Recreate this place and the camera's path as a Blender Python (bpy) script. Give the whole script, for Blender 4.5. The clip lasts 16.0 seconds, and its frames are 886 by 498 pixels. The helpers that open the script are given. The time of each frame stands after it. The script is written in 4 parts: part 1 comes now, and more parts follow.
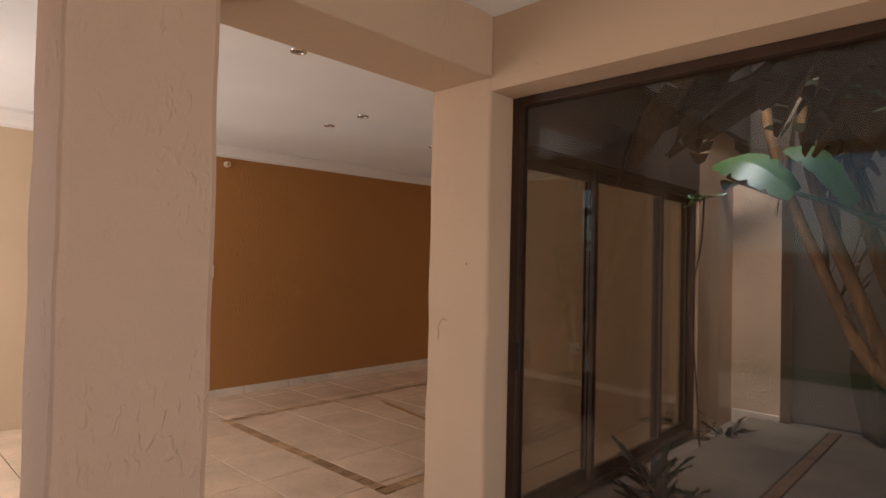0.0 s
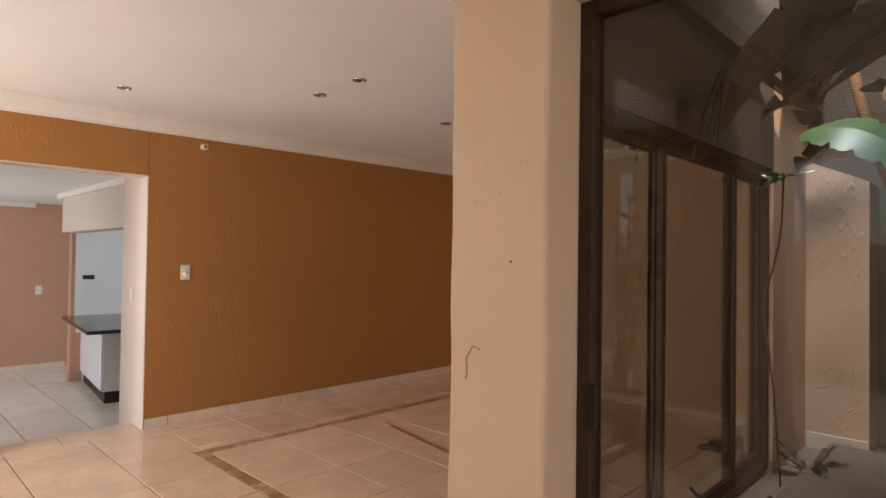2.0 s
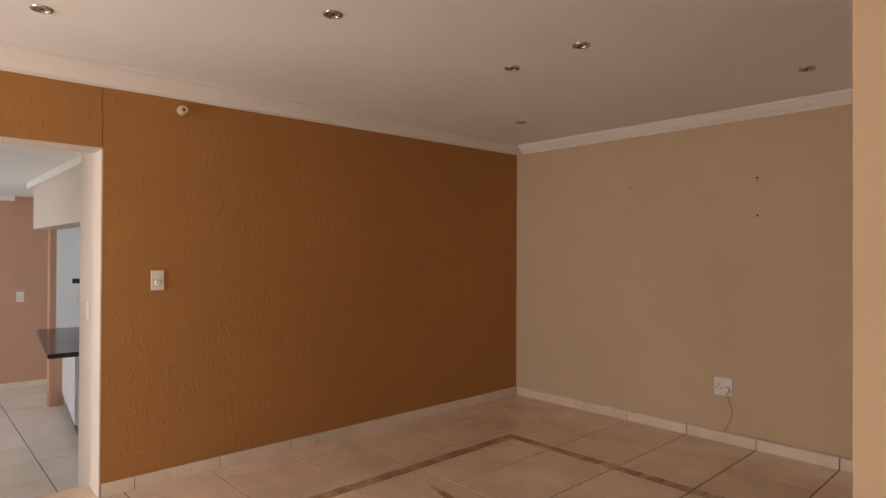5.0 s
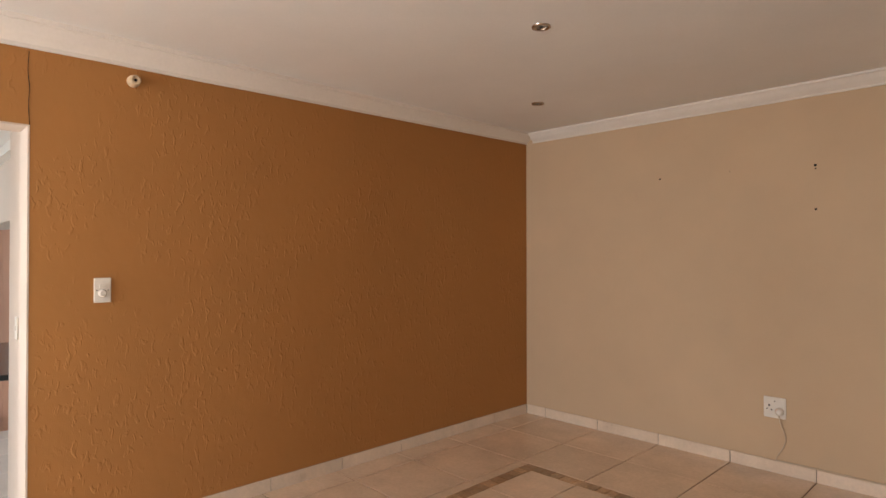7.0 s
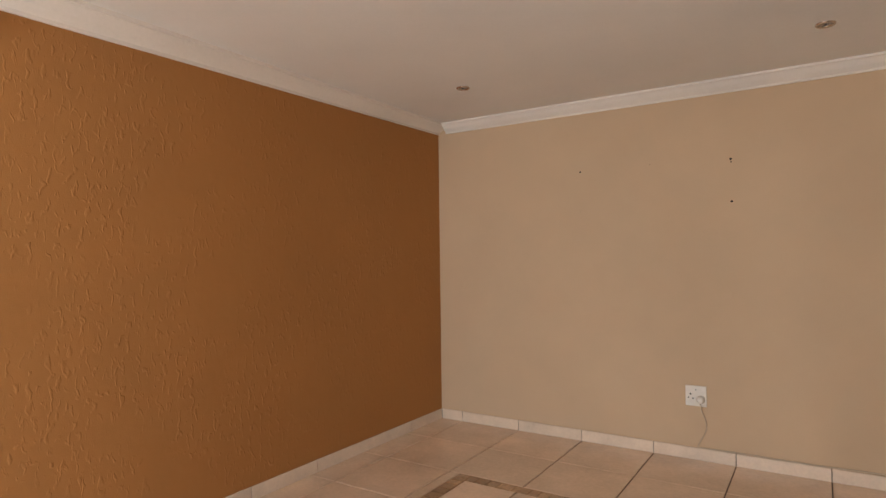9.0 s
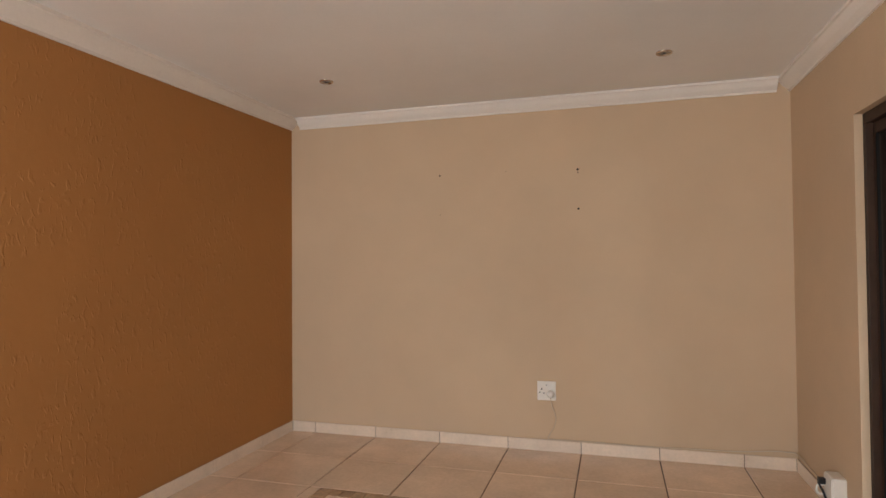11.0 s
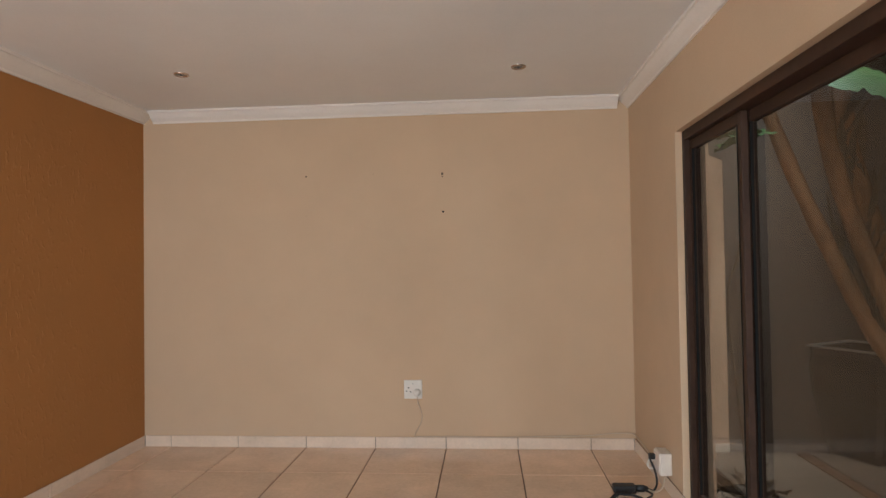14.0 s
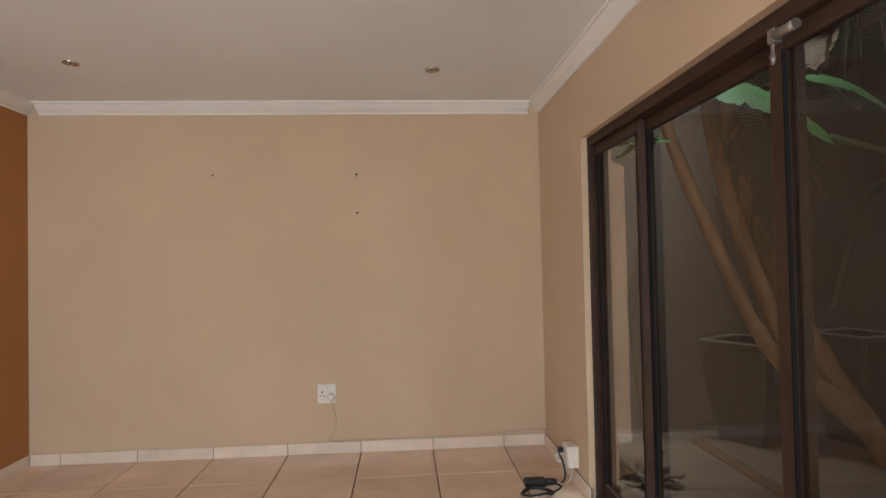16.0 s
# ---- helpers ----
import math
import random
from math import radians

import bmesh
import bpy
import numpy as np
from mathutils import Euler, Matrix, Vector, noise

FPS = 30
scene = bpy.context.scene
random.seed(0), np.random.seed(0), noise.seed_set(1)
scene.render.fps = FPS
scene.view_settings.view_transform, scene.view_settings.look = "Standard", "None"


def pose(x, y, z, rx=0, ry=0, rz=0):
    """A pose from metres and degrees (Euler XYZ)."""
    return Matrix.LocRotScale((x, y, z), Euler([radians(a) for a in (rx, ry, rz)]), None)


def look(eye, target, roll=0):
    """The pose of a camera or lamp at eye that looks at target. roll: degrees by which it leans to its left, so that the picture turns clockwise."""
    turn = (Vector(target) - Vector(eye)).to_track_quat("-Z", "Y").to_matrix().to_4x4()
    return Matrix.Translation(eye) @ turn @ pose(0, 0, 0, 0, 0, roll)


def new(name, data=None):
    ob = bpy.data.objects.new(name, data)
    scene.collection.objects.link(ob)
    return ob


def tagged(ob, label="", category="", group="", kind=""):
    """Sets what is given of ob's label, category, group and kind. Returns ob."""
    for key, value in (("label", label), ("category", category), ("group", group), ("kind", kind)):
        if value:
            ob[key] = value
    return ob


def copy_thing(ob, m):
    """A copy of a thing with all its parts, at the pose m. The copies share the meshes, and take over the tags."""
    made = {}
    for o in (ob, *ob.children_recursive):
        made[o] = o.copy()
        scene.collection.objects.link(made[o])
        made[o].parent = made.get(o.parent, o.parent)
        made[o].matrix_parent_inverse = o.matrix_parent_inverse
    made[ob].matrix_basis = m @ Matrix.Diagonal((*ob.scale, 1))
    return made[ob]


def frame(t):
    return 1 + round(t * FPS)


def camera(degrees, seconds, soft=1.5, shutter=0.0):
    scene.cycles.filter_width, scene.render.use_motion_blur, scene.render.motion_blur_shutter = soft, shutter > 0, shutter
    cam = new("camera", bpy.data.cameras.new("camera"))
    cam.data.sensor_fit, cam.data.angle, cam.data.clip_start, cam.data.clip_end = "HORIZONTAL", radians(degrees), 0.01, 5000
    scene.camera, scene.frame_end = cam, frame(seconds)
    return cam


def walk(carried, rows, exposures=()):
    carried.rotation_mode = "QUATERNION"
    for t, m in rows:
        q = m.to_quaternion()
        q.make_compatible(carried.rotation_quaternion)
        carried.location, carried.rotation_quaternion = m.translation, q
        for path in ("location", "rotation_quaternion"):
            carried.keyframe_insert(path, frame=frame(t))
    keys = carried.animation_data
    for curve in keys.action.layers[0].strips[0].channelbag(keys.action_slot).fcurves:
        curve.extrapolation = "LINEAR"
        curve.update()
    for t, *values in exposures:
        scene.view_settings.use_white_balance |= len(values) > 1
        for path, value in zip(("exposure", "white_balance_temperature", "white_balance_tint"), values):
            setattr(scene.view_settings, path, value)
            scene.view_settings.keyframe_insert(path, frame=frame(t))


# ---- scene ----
cam = camera(74.4, 16.0)
PATH = [
    (0, (-0.027, -0.061, 1.364), (-1.407, 1.387, 1.407), 1.3),
    (0.5, (-0.160, 0.094, 1.353), (-1.540, 1.542, 1.395), 1.2),
    (1, (-0.325, 0.250, 1.366), (-1.711, 1.691, 1.401), 1.0),
    (1.5, (-0.483, 0.373, 1.365), (-1.874, 1.810, 1.398), 0.8),
    (2, (-0.656, 0.514, 1.362), (-2.055, 1.943, 1.395), 0.8),
    (2.5, (-0.836, 0.646, 1.366), (-2.248, 2.062, 1.397), 0.7),
    (3, (-1.040, 0.782, 1.369), (-2.466, 2.183, 1.401), 0.7),
    (3.5, (-1.215, 0.894, 1.369), (-2.645, 2.291, 1.399), 0.5),
    (4, (-1.412, 1.048, 1.371), (-2.857, 2.431, 1.398), 0.4),
    (4.2, (-1.480, 1.106, 1.376), (-2.936, 2.478, 1.401), 0.3),
    (6.3, (-2.145, 1.583, 1.401), (-3.611, 2.944, 1.410), 0.2),
    (6.5, (-2.185, 1.616, 1.385), (-3.648, 2.980, 1.404), 0.1),
    (7, (-2.311, 1.657, 1.395), (-3.743, 3.053, 1.414), 0.0),
    (7.5, (-2.472, 1.652, 1.396), (-3.827, 3.123, 1.414), -0.0),
    (8, (-2.611, 1.688, 1.379), (-3.878, 3.235, 1.395), -0.1),
    (8.2, (-2.645, 1.688, 1.370), (-3.887, 3.256, 1.388), -0.3),
    (10.5, (-3.051, 1.692, 1.318), (-3.718, 3.577, 1.361), -0.5),
    (11, (-3.054, 1.688, 1.318), (-3.615, 3.614, 1.361), -0.5),
    (11.5, (-3.055, 1.677, 1.318), (-3.541, 3.611, 1.361), -0.6),
    (12, (-3.041, 1.676, 1.318), (-3.454, 3.630, 1.361), -0.7),
    (12.5, (-3.020, 1.680, 1.318), (-3.367, 3.653, 1.361), -0.7),
    (13, (-3.009, 1.675, 1.318), (-3.298, 3.654, 1.361), -0.8),
    (13.5, (-2.998, 1.666, 1.318), (-3.213, 3.654, 1.361), -0.9),
    (14, (-2.979, 1.659, 1.318), (-3.125, 3.650, 1.361), -0.9),
    (14.5, (-2.962, 1.657, 1.318), (-3.032, 3.658, 1.361), -1.0),
    (15, (-2.953, 1.657, 1.318), (-2.959, 3.653, 1.361), -1.1),
    (15.5, (-2.951, 1.659, 1.318), (-2.885, 3.659, 1.361), -1.1),
    (16, (-2.959, 1.661, 1.318), (-2.824, 3.656, 1.361), -1.2),
]
EXPOSURES = [(0.0, -0.55, 6400, 11), (1.0, -0.35, 6450, 11), (2.0, -0.2, 6450, 10), (4.0, -0.42, 6650, 10), (7.0, 0.26, 6250, 6), (11.0, 0.38, 5850, 3), (16.0, 0.44, 5450, 1)]
walk(cam, [(t, look(eye, target, roll)) for t, eye, target, roll in PATH], exposures=EXPOSURES)

# ---- world and light ----
world = bpy.data.worlds.new("sky")
scene.world = world
world.use_nodes = True
wn = world.node_tree.nodes
sky = wn.new("ShaderNodeTexSky")
sky.sky_type, sky.sun_disc = "NISHITA", False
SUN_ELEV, SUN_ROT = radians(46), radians(70)
sky.sun_elevation, sky.sun_rotation = SUN_ELEV, SUN_ROT
world.node_tree.links.new(sky.outputs[0], wn["Background"].inputs[0])
wn["Background"].inputs[1].default_value = 0.14
sun = new("sun", bpy.data.lights.new("sun", "SUN"))
sun.data.energy, sun.data.angle, sun.data.color = 4.2, radians(0.5), (1.0, 0.94, 0.85)
sun_from = Vector((math.sin(SUN_ROT) * math.cos(SUN_ELEV), math.cos(SUN_ROT) * math.cos(SUN_ELEV), math.sin(SUN_ELEV)))
sun.matrix_world = look(tuple(sun_from * 20), (0, 0, 0))


def area_lamp(name, eye, target, w, h, power, colour):
    """An area lamp: skylight by an opening, or an added fill."""
    lamp = new(name, bpy.data.lights.new(name, "AREA"))
    lamp.data.shape, lamp.data.size, lamp.data.size_y = "RECTANGLE", w, h
    lamp.data.energy, lamp.data.color = power, colour
    lamp.matrix_world = look(eye, target)
    return lamp


area_lamp("patio_door_daylight", (-4.5, -1.40, 1.2), (-4.2, 5.0, 1.1), 1.5, 1.9, 110, (1.0, 0.975, 0.98))
# Added fill for the pillars; the side opening behind it is unseen.
area_lamp("added_side_fill", (2.28, 0.1, 1.3), (-2.0, 0.5, 1.3), 1.8, 1.6, 45, (1.0, 0.975, 0.98))
area_lamp("veranda_daylight", (0.9, -1.48, 1.5), (-0.3, 5.0, 1.3), 2.4, 1.9, 4.0, (1.0, 0.975, 0.98))
# Added lamp with a narrow spread, aimed to brighten the courtyard stub.
area_lamp("added_stub_fill", (-1.5, 4.15, 4.35), (-1.6, 5.66, 0.9), 0.6, 1.1, 40, (0.84, 0.92, 1.0)).data.spread = radians(80)
# Lamp in an assumed kitchen window that is never in view.
area_lamp("kitchen_assumed_daylight", (-8.2, -0.32, 1.0), (-8.2, 5.0, 0.4), 2.6, 1.3, 54, (0.86, 0.93, 1.0))
# Added cool lamp before a solid wall, brightens the white kitchen wall.
area_lamp("added_cool_kitchen_fill", (-8.6, 4.92, 1.2), (-8.9, 2.0, 0.6), 1.6, 1.0, 32, (0.70, 0.86, 1.0))


# ---- materials ----
def material(name, base, rough=0.6, metal=0.0, grain=0.06, grain_scale=60.0, stain=0.08, stain_scale=1.3, bump=0.15, bump_scale=140.0,
             spec=0.5, per_object=0.0, stretch=(1, 1, 1)):
    """A surface with mottling at two scales and fine relief, in metres."""
    m = bpy.data.materials.new(name)
    m.use_nodes = True
    nt, n, l = m.node_tree, m.node_tree.nodes, m.node_tree.links
    b = n["Principled BSDF"]
    b.inputs["Roughness"].default_value, b.inputs["Metallic"].default_value = rough, metal
    b.inputs["Specular IOR Level"].default_value = spec
    geo = n.new("ShaderNodeNewGeometry")
    mp = n.new("ShaderNodeMapping")
    mp.inputs["Scale"].default_value = stretch
    l.new(geo.outputs["Position"], mp.inputs["Vector"])
    fine, wide = n.new("ShaderNodeTexNoise"), n.new("ShaderNodeTexNoise")
    fine.inputs["Scale"].default_value, wide.inputs["Scale"].default_value = grain_scale, stain_scale
    fine.inputs["Detail"].default_value, wide.inputs["Detail"].default_value = 4, 5
    wide.inputs["Roughness"].default_value = 0.62
    for t in (fine, wide):
        l.new(mp.outputs[0], t.inputs["Vector"])
    total = None
    for t, amount in ((fine, grain), (wide, stain)):
        r = n.new("ShaderNodeMapRange")
        r.inputs[1].default_value, r.inputs[2].default_value = 0.3, 0.7
        r.inputs[3].default_value, r.inputs[4].default_value = 1 - amount, 1 + amount
        l.new(t.outputs[0], r.inputs[0])
        if total is None:
            total = r.outputs[0]
        else:
            mul = n.new("ShaderNodeMath")
            mul.operation = "MULTIPLY"
            l.new(total, mul.inputs[0])
            l.new(r.outputs[0], mul.inputs[1])
            total = mul.outputs[0]
    if per_object:
        info, r, mul = n.new("ShaderNodeObjectInfo"), n.new("ShaderNodeMapRange"), n.new("ShaderNodeMath")
        r.inputs[3].default_value, r.inputs[4].default_value = 1 - per_object, 1 + per_object
        mul.operation = "MULTIPLY"
        l.new(info.outputs["Random"], r.inputs[0])
        l.new(total, mul.inputs[0])
        l.new(r.outputs[0], mul.inputs[1])
        total = mul.outputs[0]
    col = n.new("ShaderNodeVectorMath")
    col.operation = "SCALE"
    col.inputs[0].default_value = base
    l.new(total, col.inputs["Scale"])
    l.new(col.outputs[0], b.inputs["Base Color"])
    rr = n.new("ShaderNodeMapRange")
    rr.inputs[3].default_value, rr.inputs[4].default_value = max(0.02, rough - 0.08), min(1, rough + 0.08)
    l.new(wide.outputs[0], rr.inputs[0])
    l.new(rr.outputs[0], b.inputs["Roughness"])
    if bump:
        bt, bn = n.new("ShaderNodeTexNoise"), n.new("ShaderNodeBump")
        bt.inputs["Scale"].default_value, bt.inputs["Detail"].default_value = bump_scale, 3
        bn.inputs["Strength"].default_value, bn.inputs["Distance"].default_value = bump, 0.004
        l.new(mp.outputs[0], bt.inputs["Vector"])
        l.new(bt.outputs[0], bn.inputs["Height"])
        l.new(bn.outputs[0], b.inputs["Normal"])
    return m


def plaster(name, base, scratch, cover, stain=0.06, dist=0.006, rough=0.85, spec=0.3):
    """Trowelled plaster under matt paint: soft undulation, and short upright scratches where the trowel dragged grit."""
    m = material(name, base, rough, grain=0.03, grain_scale=220, stain=stain, stain_scale=0.9, bump=0, spec=spec)
    n, l = m.node_tree.nodes, m.node_tree.links
    b = n["Principled BSDF"]
    geo = n.new("ShaderNodeNewGeometry")
    mp = n.new("ShaderNodeMapping")
    mp.inputs["Scale"].default_value = (1, 1, 0.5)
    l.new(geo.outputs["Position"], mp.inputs["Vector"])
    worm, patch, soft, fine = (n.new("ShaderNodeTexNoise") for _ in range(4))
    for t, s, d in ((worm, 40, 1.6), (patch, 2.6, 3), (soft, 9, 2), (fine, 190, 2)):
        t.inputs["Scale"].default_value, t.inputs["Detail"].default_value = s, d
        l.new((mp if t is worm else geo).outputs["Vector" if t is worm else "Position"], t.inputs["Vector"])
    worm.inputs["Distortion"].default_value = 0.6
    ridge = n.new("ShaderNodeMapRange")
    ridge.interpolation_type = "SMOOTHSTEP"
    ridge.inputs[1].default_value, ridge.inputs[2].default_value = 0.53, 0.76
    l.new(worm.outputs[0], ridge.inputs[0])
    where = n.new("ShaderNodeMapRange")
    where.inputs[1].default_value, where.inputs[2].default_value = 0.62 - cover, 0.72 - cover
    l.new(patch.outputs[0], where.inputs[0])
    mul = n.new("ShaderNodeMath")
    mul.operation = "MULTIPLY"
    l.new(ridge.outputs[0], mul.inputs[0])
    l.new(where.outputs[0], mul.inputs[1])
    last = None
    for t, k in ((mul, scratch), (soft, 0.55), (fine, 0.07)):
        ma = n.new("ShaderNodeMath")
        ma.operation = "MULTIPLY_ADD"
        l.new(t.outputs[0], ma.inputs[0])
        ma.inputs[1].default_value = k
        if last is None:
            ma.inputs[2].default_value = 0.5
        else:
            l.new(last, ma.inputs[2])
        last = ma.outputs[0]
    bn = n.new("ShaderNodeBump")
    bn.inputs["Strength"].default_value, bn.inputs["Distance"].default_value = 0.9, dist
    l.new(last, bn.inputs["Height"])
    l.new(bn.outputs[0], b.inputs["Normal"])
    return m


def glass(name, tint, rough=0.0):
    """Thin pane: clear, with the mirror gloss of its surface."""
    m = bpy.data.materials.new(name)
    m.use_nodes = True
    n, l = m.node_tree.nodes, m.node_tree.links
    n.remove(n["Principled BSDF"])
    clear, gloss, mix, face = n.new("ShaderNodeBsdfTransparent"), n.new("ShaderNodeBsdfGlossy"), n.new("ShaderNodeMixShader"), n.new("ShaderNodeLayerWeight")
    power, ramp = n.new("ShaderNodeMath"), n.new("ShaderNodeMapRange")
    clear.inputs[0].default_value = tint
    gloss.inputs["Roughness"].default_value = rough
    power.operation = "POWER"
    power.inputs[1].default_value = 5
    ramp.inputs[3].default_value, ramp.inputs[4].default_value = 0.05, 0.9
    l.new(face.outputs["Facing"], power.inputs[0])
    l.new(power.outputs[0], ramp.inputs[0])
    l.new(ramp.outputs[0], mix.inputs[0])
    l.new(clear.outputs[0], mix.inputs[1])
    l.new(gloss.outputs[0], mix.inputs[2])
    l.new(mix.outputs[0], n["Material Output"].inputs["Surface"])
    return m


M_ORANGE = plaster("ochre_plaster", (0.405, 0.184, 0.055), 0.45, 0.21, stain=0.05, dist=0.0045)
M_BEIGE = plaster("beige_plaster", (0.58, 0.425, 0.28), 0.12, 0.02, stain=0.07, dist=0.004)
M_PILLAR = plaster("peach_plaster", (0.545, 0.385, 0.262), 0.4, 0.06, stain=0.05, dist=0.0045)
M_PILLAR_R = plaster("rough_peach_plaster", (0.57, 0.39, 0.28), 0.6, 0.16, stain=0.05, dist=0.006)
M_OUTER = plaster("outdoor_plaster", (0.60, 0.385, 0.25), 0.8, 0.2, stain=0.16)
# Plaster darkened so that its colour carries the courtyard's shade.
M_YARD = plaster("weathered_shade_plaster", (0.12, 0.09, 0.07), 0.6, 0.15, stain=0.15)
M_PINK = plaster("pink_plaster", (0.55, 0.30, 0.20), 0.2, 0.03)
M_KWHITE = plaster("white_plaster", (0.78, 0.76, 0.74), 0.1, 0.02)
M_NIB = plaster("pale_peach_plaster", (0.64, 0.53, 0.44), 0.2, 0.05)
M_CEIL = material("ceiling_paint", (0.84, 0.82, 0.79), 0.9, grain=0.012, grain_scale=90, stain=0.04, stain_scale=0.8, bump=0.06, spec=0.2)
M_CORNICE = material("cornice_paint", (0.80, 0.74, 0.67), 0.7, grain=0.02, stain=0.04, bump=0.08, bump_scale=60, spec=0.3)
M_TILE = material("beige_tile", (0.73, 0.55, 0.40), 0.2, grain=0.05, grain_scale=45, stain=0.13, stain_scale=2.6, bump=0.02, bump_scale=30, per_object=0.05)
M_KTILE = material("kitchen_tile", (0.74, 0.65, 0.56), 0.25, grain=0.04, stain=0.08, stain_scale=2, bump=0.02, per_object=0.04)
M_GROUT = material("grout", (0.13, 0.09, 0.065), 0.95, grain=0.15, bump=0.3)
M_SKIRT = material("skirting_tile", (0.74, 0.60, 0.47), 0.3, grain=0.04, stain=0.08, stain_scale=5, bump=0.03, per_object=0.05)
M_MOSAIC = material("mosaic_tile", (0.43, 0.27, 0.15), 0.35, grain=0.18, grain_scale=55, stain=0.2, stain_scale=14, bump=0.1, per_object=0.28)
M_FRAME = material("bronze_aluminium", (0.048, 0.025, 0.015), 0.55, 0.0, grain=0.1, grain_scale=30, stain=0.2, stain_scale=4, bump=0.02, spec=0.22)
M_SEAL = material("rubber_seal", (0.012, 0.011, 0.010), 0.85, bump=0, spec=0.1)
M_GLASS = glass("bronze_tinted_glass", (0.70, 0.67, 0.62, 1))
M_GLASS_D = glass("window_glass", (0.90, 0.88, 0.85, 1))
M_PLASTIC = material("white_plastic", (0.76, 0.70, 0.62), 0.4, grain=0.015, stain=0.04, stain_scale=20, bump=0.0)
M_CREAM = material("cream_plastic", (0.62, 0.47, 0.30), 0.45, grain=0.02, stain=0.1, stain_scale=30, bump=0)
M_BLACK = material("black_plastic", (0.012, 0.011, 0.011), 0.45, grain=0.1, bump=0.05)
M_CABLE = material("ivory_cable", (0.58, 0.47, 0.34), 0.5, grain=0.02, bump=0)
M_CHROME = material("brushed_chrome", (0.62, 0.58, 0.54), 0.22, 1.0, grain=0.04, bump=0.02)
M_STEEL = material("dull_steel", (0.33, 0.30, 0.27), 0.4, 0.9, grain=0.08, bump=0.02)
M_BULB = material("lamp_glass", (0.55, 0.52, 0.48), 0.12, 0.6, grain=0.1, grain_scale=300, bump=0.3, bump_scale=300)
M_CAB = material("white_laminate", (0.74, 0.74, 0.75), 0.35, grain=0.01, stain=0.03, bump=0.01)
M_GRANITE = material("black_granite", (0.022, 0.022, 0.025), 0.18, grain=0.5, grain_scale=260, stain=0.2, bump=0)
M_PAVE = material("sandstone_paving", (0.50, 0.40, 0.29), 0.8, grain=0.1, grain_scale=40, stain=0.2, stain_scale=1.6, bump=0.2, per_object=0.08)
# Browner and darker than the patio paving.
M_YARDFLOOR = material("brown_paving", (0.26, 0.19, 0.14), 0.6, grain=0.15, grain_scale=40, stain=0.3, stain_scale=2.2, bump=0.3)
# Dull brown base, well below the sandstone paving in tone.
M_SLAB = material("dull_brown_slab", (0.20, 0.145, 0.10), 0.7, grain=0.12, grain_scale=40, stain=0.25, stain_scale=1.8, bump=0.2)
M_RUSTBRICK = material("brown_brick", (0.20, 0.10, 0.05), 0.8, grain=0.15, stain=0.2, stain_scale=5, bump=0.3, per_object=0.15)
M_GRASS = material("grass", (0.075, 0.12, 0.03), 0.9, grain=0.4, grain_scale=50, stain=0.3, stain_scale=0.8, bump=0.6, bump_scale=60)
M_LEAF = material("strelitzia_leaf", (0.055, 0.115, 0.028), 0.4, spec=0.6, grain=0.12, grain_scale=90, stain=0.25, stain_scale=4, bump=0.2, bump_scale=70)
M_DARKLEAF = material("dark_strap_leaf", (0.022, 0.035, 0.024), 0.4, grain=0.15, bump=0.1)
M_STALK = material("leaf_stalk", (0.07, 0.085, 0.04), 0.5, grain=0.2, bump=0.1)
M_DRY = material("dry_leaf", (0.105, 0.065, 0.035), 0.8, grain=0.25, grain_scale=60, stain=0.3, stain_scale=6, bump=0.4)
M_TRUNK = material("fibrous_trunk", (0.22, 0.105, 0.042), 0.85, grain=0.3, grain_scale=30, stain=0.4, stain_scale=6, bump=0.5, bump_scale=110, stretch=(1, 1, 0.25))
M_POT = material("dark_glazed_pot", (0.045, 0.032, 0.025), 0.6, grain=0.02, stain=0.3, stain_scale=6, bump=0, spec=0.3)
# Paler than the pot body, for the top edge only.
M_RIM = material("pale_rim", (0.30, 0.27, 0.24), 0.5, grain=0.1, stain=0.2, stain_scale=9, bump=0.05)
M_SOIL = material("soil", (0.05, 0.033, 0.022), 0.95, grain=0.4, grain_scale=40, stain=0.3, bump=0.8, bump_scale=60)
M_LATH = material("brown_lath", (0.33, 0.175, 0.07), 0.6, grain=0.2, grain_scale=40, stain=0.15, bump=0.2)
M_RAW = material("raw_timber", (0.45, 0.30, 0.17), 0.7, grain=0.1, bump=0.1)
M_HOLE = material("dark_hole", (0.015, 0.011, 0.009), 0.95, bump=0)
M_SPOT = material("faded_spot", (0.49, 0.325, 0.215), 0.9, grain=0.2, bump=0.1)
M_RUST = material("dark_rust", (0.13, 0.065, 0.03), 0.9, bump=0.1)
M_CRACK = material("rust_stain", (0.42, 0.24, 0.13), 0.9, grain=0.3, bump=0.2)


# ---- building helpers ----
def box(bm, x0, y0, z0, x1, y1, z1, bev=0.0):
    x0, x1, y0, y1, z0, z1 = min(x0, x1), max(x0, x1), min(y0, y1), max(y0, y1), min(z0, z1), max(z0, z1)
    got = bmesh.ops.create_cube(bm, size=1, matrix=Matrix.Translation(((x0 + x1) / 2, (y0 + y1) / 2, (z0 + z1) / 2)) @ Matrix.Diagonal((x1 - x0, y1 - y0, z1 - z0, 1)))
    if bev:
        edges = {e for v in got["verts"] for e in v.link_edges}
        bmesh.ops.bevel(bm, geom=list(edges), offset=bev, segments=2, affect="EDGES", profile=0.5)


